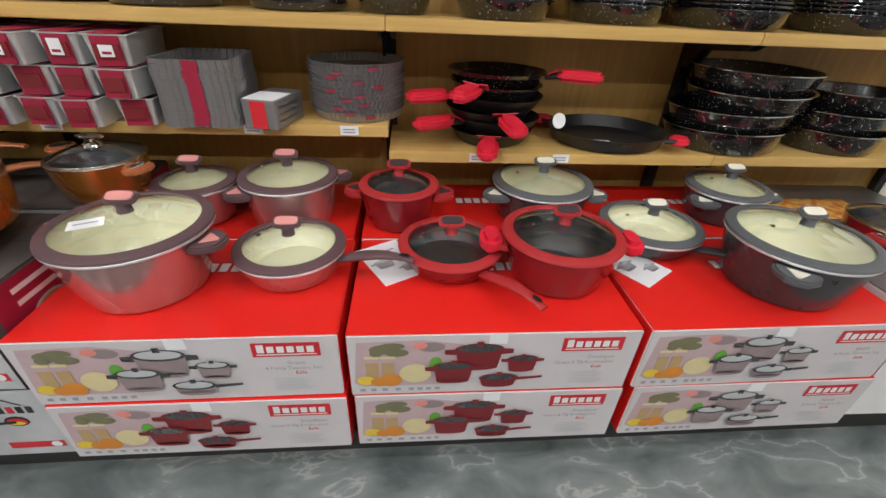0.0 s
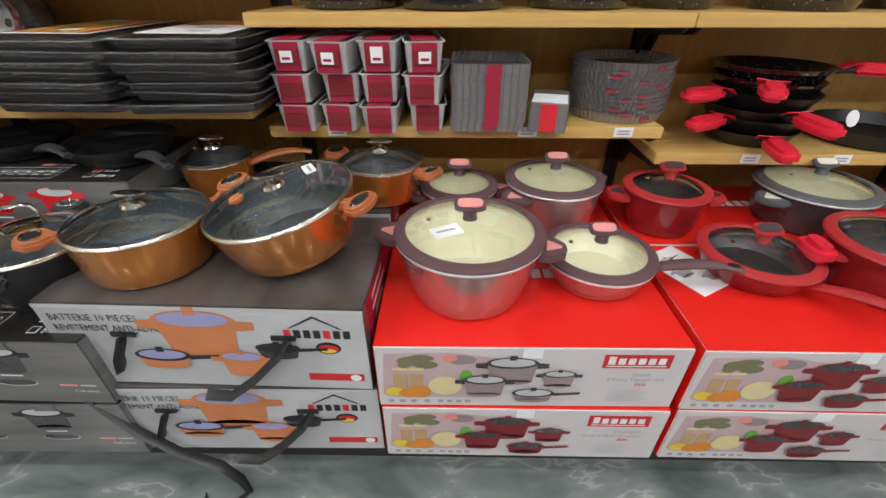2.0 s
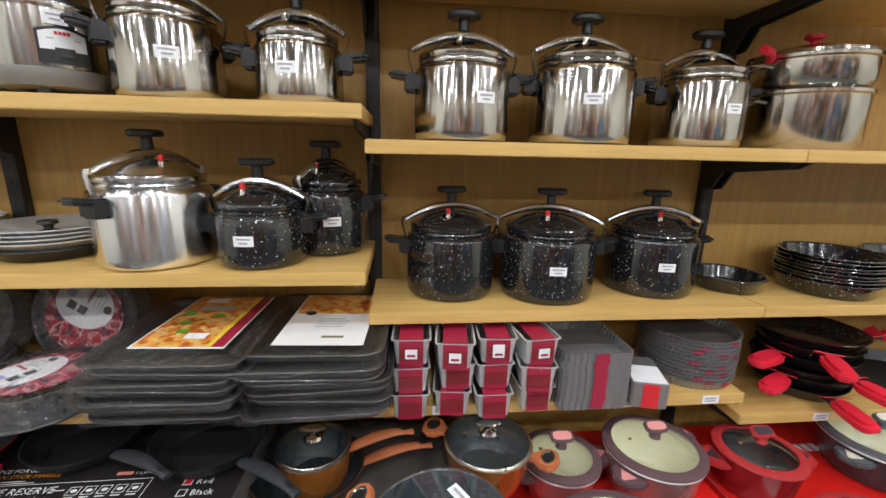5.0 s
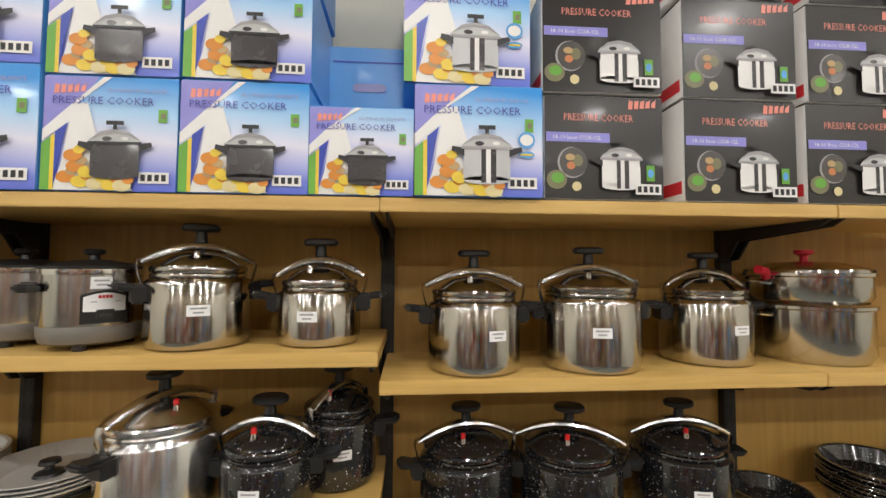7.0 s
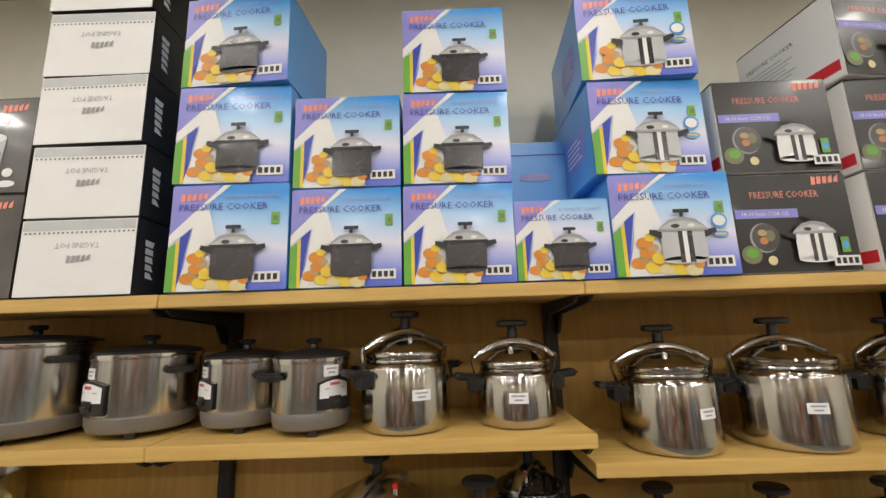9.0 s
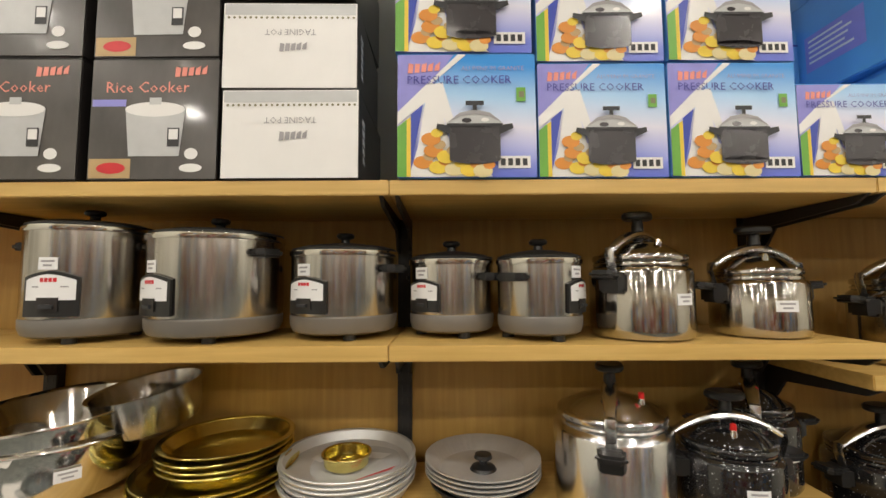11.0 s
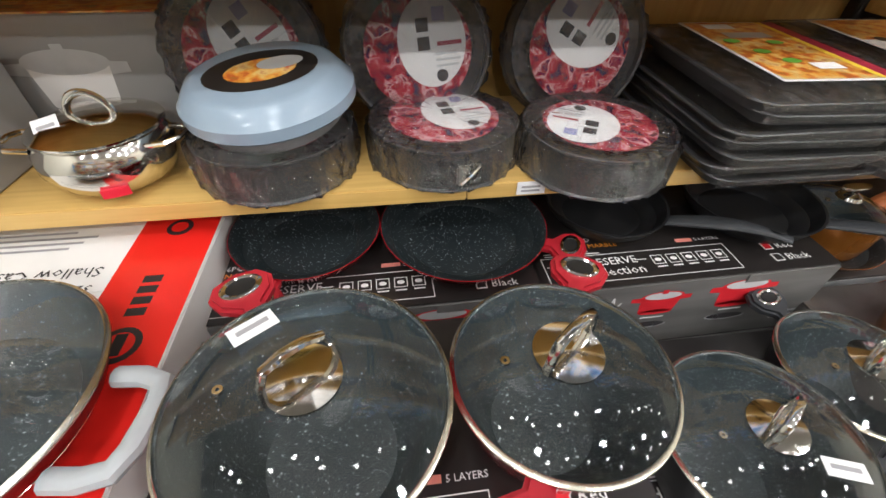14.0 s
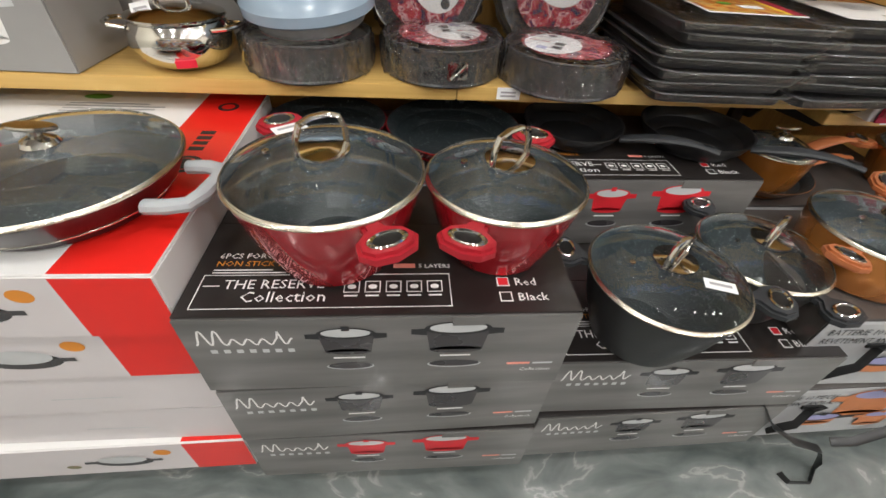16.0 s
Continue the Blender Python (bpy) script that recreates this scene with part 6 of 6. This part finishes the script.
# small steel pot with its lid on
sp = thing("steel_pot", "small polished steel belly pot with lid, on an oak shelf", "pot", pose(-2.742, 1.215, L1 + 0.001))
part("pot_body", lathe([(0, 0), (0.060, 0), (0.085, 0.015), (0.102, 0.045), (0.100, 0.070), (0.090, 0.088), (0.096, 0.094), (0.09, 0.094), (0, 0.09)], 56), STEEL, sp)
g = part("lid", lathe([(0.094, 0.094), (0.094, 0.098), (0.07, 0.108), (0, 0.116), (0, 0.110), (0.07, 0.103)], 48), STEEL, sp)
part("knob_loop", tube([(0.032 * math.cos(math.pi * i / 12), 0, 0.111 + 0.034 * math.sin(math.pi * i / 12)) for i in range(13)], 0.006, 8, flat=0.6), STEEL, g)
for a_ in (-80, 80):
    side_handle(sp, "wire", a_, 0.094, 0.078, (STEEL,))
flat_tag(sp, pose(-0.045, -0.04, 0.110, 30, -10, 20), 0.035, 0.035)
part("red_sticker", patch(0.0925, 0.018, 0.032, 8, 30, 0.008), RED_COVER, sp)


def grey_box(m, w, d, h, food):
    c = carton("pot_box", "grey pot carton with a food-photo lid and red corner mark", w, d, h, CARD_GREY, PIZZA if food else CARD_GREY, m, "grey pot cartons", front_mat=CARD_GREY)
    a = Art()
    a.rect(0.002, h - 0.055, 0.075, h - 0.004, RED_LOGO, 1)
    for i in range(3):
        a.rect(0.012 + i * 0.018, h - 0.038, 0.025 + i * 0.018, h - 0.022, WHITE, 2)
    pot_art(a, w * 0.55, 0.06, 0.14, WHITE, STEEL_INK, 1, knob=STEEL_INK)
    a.done("printed_front", c, front(-w / 2, -0.001, 0), "printed pale pot and red mark")
    return c


grey_box(pose(-3.09, 1.125, L1 + 0.001, 0, 0, -2), 0.34, 0.22, 0.165, True)
grey_box(pose(-2.865, 1.38, L1 + 0.001, 0, 0, 0.5), 0.40, 0.09, 0.215, True)

# bowls, gold dishes and silver plates
bo = thing("steel_bowl", "large polished steel mixing bowl, nested on an oak shelf", "bowl", pose(-2.975, 1.325, L2 + 0.001), "steel bowls")
part("bowl_shell", lathe([(0, 0), (0.09, 0), (0.15, 0.03), (0.182, 0.09), (0.188, 0.15), (0.195, 0.155), (0.194, 0.158), (0.184, 0.152), (0.145, 0.035), (0, 0.006)], 56), STEEL, bo)
copy_thing(bo, pose(-2.975, 1.325, L2 + 0.055, 2, -4, 30))
tag_on(bo, 0.188, 0.10, 45)
tbw = thing("steel_bowl", "brushed steel mixing bowl tilted on the dishes", "bowl", pose(-2.79, 1.385, L2 + 0.13, 8, -8, 0), "steel bowls")
part("bowl_shell", lathe([(0, 0), (0.065, 0), (0.100, 0.02), (0.116, 0.06), (0.122, 0.115), (0.128, 0.118), (0.119, 0.114), (0.098, 0.025), (0, 0.005)], 48), STEEL_SHEEN, tbw)
gd = dish("gold_dish", "large gold-coloured round dish, stacked on an oak shelf", "dish", "gold dishes", pose(-2.60, 1.345, L2 + 0.001), 0.172, 0.034, GOLD, 0.014)
stack(gd, -2.60, 1.345, L2 + 0.001, 3, 0.015)
gd2 = dish("gold_dish", "gold-coloured round dish stacked on larger ones", "dish", "gold dishes", pose(-2.59, 1.36, L2 + 0.045), 0.146, 0.036, GOLD, 0.010)
stack(gd2, -2.59, 1.36, L2 + 0.045, 4, 0.014)
sv = dish("round_tray", "pale aluminium round tray, stacked on an oak shelf", "tray", "round trays", pose(-2.285, 1.345, L2 + 0.001), 0.158, 0.03, ALU_WHITE, 0.006, flare=0.94)
stack(sv, -2.285, 1.345, L2 + 0.001, 6, 0.0105)
lb = thing("tray_card", "printed red and white card lying in the top tray", "card", pose(-2.285, 1.345, L2 + 0.058), "tray cards")
part("card_sheet", lathe([(0, 0), (0.13, 0), (0.13, 0.0015), (0, 0.0015)], 40), STEEL_INK, lb)
a = Art()
a.poly([(-0.11, 0.03), (-0.02, 0.10), (0.02, 0.09), (-0.07, 0.0)], WHITE, 1).poly([(0.03, -0.10), (0.11, -0.04), (0.12, -0.02), (0.05, -0.08)], RED_LOGO, 1).poly([(0.02, 0.07), (0.1, 0.05), (0.08, 0.02), (0.03, 0.03)], PAPER, 1)
a.done("card_print", lb, pose(0, 0, 0.0015), "red and white print")
gs = dish("gold_dish", "small gold-coloured round pan on the tray stack", "dish", "gold dishes", pose(-2.285, 1.325, L2 + 0.062), 0.056, 0.03, GOLD, 0.004, flare=0.94)
flat_tag(gs, pose(0, -0.01, 0.0045), 0.025, 0.018)
bd = dish("pie_dish", "dark round pie dish under the fluted tins", "dish", "pie tins", pose(-1.955, 1.335, L2 + 0.001), 0.126, 0.028, NONSTICK, 0.004)
for i in range(4):
    c = thing("pie_tin", "fluted pale aluminium pie tin, stacked on an oak shelf", "pie tin", pose(-1.955, 1.335, L2 + 0.020 + i * 0.010, 0, 0, i * 7), "pie tins")
    part("tin_shell", ribbed([(0, 0.003, 0), (0.10, 0.003, 0), (0.132, 0.03, 1), (0.140, 0.031, 0), (0.140, 0.028, 0), (0.133, 0.026, 1), (0.102, 0.0, 0), (0, 0.0, 0)], 48, 0.0022, 144), ALU_WHITE, c)
kb = thing("lid_knob", "black pot lid knob lying in the top pie tin", "knob", pose(-1.955, 1.32, L2 + 0.054))
part("knob_body", lathe([(0, 0), (0.032, 0), (0.028, 0.006), (0.010, 0.012), (0.010, 0.02), (0.022, 0.026), (0.02, 0.034), (0, 0.036)], 24), BAKELITE, kb)

# black pans along the middle shelf
dp = dish("round_pan", "black enamel round baking pan, on an oak shelf", "pan", "black round pans", pose(-0.035, 1.375, M2 + 0.001), 0.105, 0.045, ENAMEL, 0.004)
for x, y, r, n in ((0.270, 1.335, 0.135, 8), (0.60, 1.345, 0.138, 7), (0.93, 1.335, 0.165, 8), (1.31, 1.34, 0.15, 8)):
    f = dish("round_pan", "black enamel round baking pan, stacked on an oak shelf", "pan", "black round pans", pose(x, y, M2 + 0.001), r, 0.048, ENAMEL, 0.005)
    stack(f, x, y, M2 + 0.001, n, 0.011, 0.003)


# ---- tins on the lower shelf ----
def loaf_box(m):
    c = thing("loaf_tin", "grey loaf tin in a crimson card sleeve", "loaf tin", m, "sleeved loaf tins")
    w, d, h = 0.092, 0.25, 0.070
    bm = bmesh.new()
    rings = [[bm.verts.new((x, y + d / 2, z)) for x, y in rounded(a, b, 0.008)] for a, b, z in ((w * 0.86, d - 0.012, 0), (w, d, h), (w + 0.010, d + 0.006, h), (w + 0.010, d + 0.006, h - 0.003), (w, d, h - 0.004), (w * 0.84, d - 0.018, 0.003))]
    order = [rings[0], rings[4], rings[3], rings[2], rings[1], rings[5]]
    for p, q in zip(order, order[1:]):
        for i in range(len(p)):
            j = (i + 1) % len(p)
            bm.faces.new((p[i], p[j], q[j], q[i]))
    bm.faces.new(rings[0][::-1])
    bm.faces.new(rings[5])
    part("tin_body", bm, ALU_WHITE, c)
    s = part("sleeve", cuboid(-w * 0.33, -0.005, 0.001, w * 0.33, 0.0, h - 0.004, 0.001), CRIMSON, c, "crimson card sleeve")
    part("sleeve_top", cuboid(-w * 0.33, -0.004, h + 0.001, w * 0.33, 0.20, h + 0.003), CRIMSON, s, smooth=0)
    part("sleeve_flap", cuboid(-w * 0.30, -0.009, h * 0.25, w * 0.30, -0.0055, h * 0.72, 0.001), MAROON_INK, s, smooth=0)
    return c


lf = None
lrn = random.Random(11)
for col, x in enumerate((-1.045, -0.930, -0.822, -0.712)):
    for lev in range(3):
        m = pose(x + lrn.uniform(-0.008, 0.008), 1.145 + lrn.uniform(-0.018, 0.016), M1 + 0.001 + lev * 0.0745, 0, lrn.uniform(-0.5, 0.5), lrn.uniform(-7, 7) + (9 if col == 3 and lev == 2 else 0))
        if lf is None:
            lf = loaf_box(m)
        else:
            copy_thing(lf, m)
        if lev == 2:
            t = thing("price_label", "white paper price label on a loaf tin sleeve", "label", m @ pose(0.0, -0.0098, 0.022), "tin price labels")
            part("label_sheet", cuboid(-0.015, -0.0010, 0, 0.015, 0, 0.026 + 0.01 * (col == 2)), PAPER, t, smooth=0)
            part("printed_line", cuboid(-0.010, -0.0016, 0.006, 0.010, -0.0010, 0.012), CRIMSON, t, smooth=0)

GF = "fluted tart tins"
for i in range(13):
    m = pose(-0.545 + jit.uniform(-0.003, 0.003), 1.258, M1 + 0.001 + i * 0.0118, 0, 0, jit.uniform(-1, 1))
    if i == 0:
        bm = bmesh.new()

        def loop_at(w, d, z, k):
            pts = rounded(w, d, 0.02)
            out = []
            for q in range(len(pts)):
                p0, p1 = Vector(pts[q]), Vector(pts[(q + 1) % len(pts)])
                seg = max(1, round((p1 - p0).length / 0.0045))
                for u in range(seg):
                    p = p0.lerp(p1, u / seg)
                    out.append((p, u))
            return [bm.verts.new((p.x * (1 + (0.034 if (i2 % 4) < 2 else 0) * k), p.y * (1 + (0.034 if (i2 % 4) < 2 else 0) * k), z)) for i2, (p, u) in enumerate(out)]
        prof = [loop_at(0.19, 0.205, z, k) for z, k in ((0.0, 1), (0.026, 1))]
        lip = [bm.verts.new((v.co.x * 1.02, v.co.y * 1.02, 0.027)) for v in prof[1]]
        seq = [prof[0], prof[1], lip]
        for p, q in zip(seq, seq[1:]):
            for k in range(len(p)):
                bm.faces.new((p[k], p[(k + 1) % len(p)], q[(k + 1) % len(p)], q[k]))
        bm.faces.new(prof[0][::-1])
        rt = thing("square_tart_tin", "dark grey fluted square tin with red label band, stacked", "tart tin", m, GF)
        part("tin_shell", bm, TIN_GREY, rt)
        part("label_band", cuboid(-0.012, -0.1095, 0.006, 0.024, -0.1065, 0.024), CRIMSON, rt, "red label band", smooth=0)
    else:
        copy_thing(rt, m)
for i in range(3):
    m = pose(-0.372, 1.225, M1 + 0.001 + i * 0.017, 0, 0, -14)
    if i == 0:
        ms = thing("small_tin", "small dark fluted tin with a red label band", "tart tin", m, GF)
        part("tin_shell", slab(rounded(0.10, 0.16, 0.012), 0, 0.024, 0.002), TIN_GREY, ms)
        part("label_band", cuboid(-0.02, -0.083, 0.003, 0.022, -0.0805, 0.022), RED_LOGO, ms, "red label band", smooth=0)
    else:
        copy_thing(ms, m)
part("top_label", cuboid(-0.045, -0.075, 0.0245, 0.045, 0.02, 0.0255), PAPER, copy_thing(ms, pose(-0.372, 1.225, M1 + 0.052, 0, 0, -14)), "white printed label", smooth=0)
for i in range(12):
    m = pose(-0.150 + jit.uniform(-0.002, 0.002), 1.352, M1 + 0.001 + i * 0.0118, 0, 0, jit.uniform(-30, 30))
    if i == 0:
        ft = thing("round_tart_tin", "dark grey fluted round tart tin with red label, stacked", "tart tin", m, GF)
        part("tin_shell", ribbed([(0, 0, 0), (0.128, 0, 1), (0.136, 0.026, 1), (0.141, 0.027, 0.6), (0.141, 0.0285, 0.6), (0.134, 0.027, 1), (0.126, 0.002, 1), (0, 0.002, 0)], 60, 0.0022, 180), TIN_GREY, ft)
        part("label_band", patch(0.137, 0.012, 0.019, -6, 6, 0.003), CRIMSON, ft, "red label")
    else:
        copy_thing(ft, m)

# pans with red silicone grips
GR = "red-gripped pans"
for i, (dx, r, a) in enumerate(((0.0, 0.135, -12), (0.012, 0.140, -62), (-0.012, 0.138, 6), (0.008, 0.142, -70), (0.0, 0.145, -30), (0.0, 0.152, 66))):
    c = thing("frying_pan", "black frying pan with bright red silicone grip, stacked on a shelf", "pan", pose(0.275 + dx, 1.352, R1 + 0.001 + i * 0.034, jit.uniform(-2, 2), jit.uniform(-2, 2), 0), GR)
    part("pan_body", lathe([(0, 0), (r * 0.72, 0), (r * 0.82, 0.008), (r, 0.045), (r - 0.003, 0.045), (r * 0.8, 0.010), (0, 0.005)], 48), ENAMEL if i > 3 else NONSTICK, c)
    long_handle(c, a, r - 0.004, 0.034, HANDLE_DARK, 0.155, 0.012, False, RED_COVER)
    tg = part("red_tag", slab([(0, -0.03), (0.035, -0.038), (0.028, 0), (0.035, 0.036), (0, 0.03)], 0.0, 0.002, 0, turned(a, r + 0.004, 0.042) @ pose(0, 0, 0, 0, -30, 0)), RED_COVER, c, "torn red tag")
rd = thing("round_tag", "round white hang tag with red edge on the pan stack", "tag", pose(0.445, 1.205, R1 + 0.10, 75, 0, 15))
part("tag_disc", lathe([(0, 0), (0.022, 0), (0.022, 0.002), (0, 0.002)], 24), PAPER, rd)
bp = thing("large_pan", "large shallow black pan with red grip, on an oak shelf", "pan", pose(0.665, 1.345, R1 + 0.001), GR)
part("pan_body", lathe([(0, 0), (0.16, 0), (0.172, 0.006), (0.192, 0.045), (0.189, 0.045), (0.168, 0.009), (0, 0.005)], 56, False, 1.02, 0.88), NONSTICK, bp)
for a_ in (58, 238):
    h_ = part("handle", tube([(0, -0.03, 0), (0.03, -0.028, 0.004), (0.045, 0, 0.006), (0.03, 0.028, 0.004), (0, 0.03, 0)], 0.007, 8), BAKELITE, bp, "", turned(a_, 0.182, 0.036))
    part("handle_cover", slab(oval(0.03, 0.034, 18, 0.04, 0, 2.6), -0.010, 0.014, 0.007), RED_COVER, h_, "red silicone cover")
flat_tag(bp, pose(-0.02, -0.03, 0.006, 0, 0, -8), 0.05, 0.022)
for x, r, n in ((1.085, 0.190, 4), (1.475, 0.165, 3)):
    for i in range(n):
        c = dish("roasting_pan", "black white-flecked oval enamel roaster, stacked on a shelf", "roaster", "enamel roasters", pose(x + (-0.02 if i < 2 else 0.015), 1.335, R1 + 0.001 + i * 0.058, jit.uniform(-1.5, 1.5), jit.uniform(-1.5, 1.5), jit.uniform(-4, 4)), r, 0.070, ENAMEL, 0.005, 1.0, 0.86, 0.9)
        part("rim_wire", lathe([(r + 0.004, 0.070), (r + 0.007, 0.070), (r + 0.007, 0.0725), (r + 0.004, 0.0725)], 56, True, 1.0, 0.86), STEEL, c)

# cartons at the end of the row
eb = carton("pot_box", "dark grey pot carton with a food photo on its lid", 0.62, 0.80, 0.37, WHITE, CARD_DARK, pose(1.545, 0.66, B0, 0, 0, -1), "end cartons", front_mat=WHITE)
a = Art()
a.rect(0.02, 0.50, 0.40, 0.66, PIZZA, 1).rect(0.20, 0.30, 0.36, 0.42, RED_LOGO, 1).bars(0.23, 0.36, 0.08, 1, 0.03, WHITE, 2)
a.done("printed_top", eb, pose(-0.31, 0.0, 0.371), "food photo and red mark")
cookpot("casserole", "dark red casserole with glass lid on a grey carton", "pot", "end pots", 1.40, 0.93, B0 + 0.3715, 0.13, 0.11, RED_DARK, NONSTICK, STEEL, "flat", None, [("pear", -60, (RIM_RED,))], rimw=0.008)

# leaflets under the pans, and the price tags along the shelf edges
for x, y, tn in ((-0.045, 0.912, 30), (0.60, 0.892, 35)):
    p = thing("leaflet", "white leaflet with pot drawings lying on a red carton", "leaflet", pose(x, y, TOP + 0.0005, 0, 0, tn), "leaflets")
    part("sheet", cuboid(-0.062, -0.09, 0, 0.062, 0.09, 0.0008), PAPER, p, smooth=0)
    a = Art()
    pot_art(a, -0.02, -0.02, 0.05, GREYTEXT, STEEL_INK, 1)
    pot_art(a, 0.03, -0.06, 0.04, GREYTEXT, STEEL_INK, 1)
    pot_art(a, -0.01, 0.04, 0.04, BLACK_INK, STEEL_INK, 1, pan=True)
    a.done("printed_sheet", p, pose(0, 0, 0.0008), "small pot drawings")
for x, y, z in ((-0.165, 1.1985, M1), (-0.958, 1.1985, M1), (-0.43, 1.1985, M1), (0.212, 1.1985, R1), (0.47, 1.1985, R1), (-2.045, 1.1185, L1)):
    p = thing("shelf_price_tag", "white paper price tag on the shelf edge", "price tag", pose(x, y, z - 0.026), "shelf price tags")
    part("tag_sheet", cuboid(-0.026, -0.0015, 0, 0.026, 0.0, 0.026), PAPER, p, smooth=0)
    for k in (0.006, 0.014):
        part("printed_line", cuboid(-0.018, -0.0022, k, 0.016, -0.0015, k + 0.004), GREYTEXT, p, smooth=0)
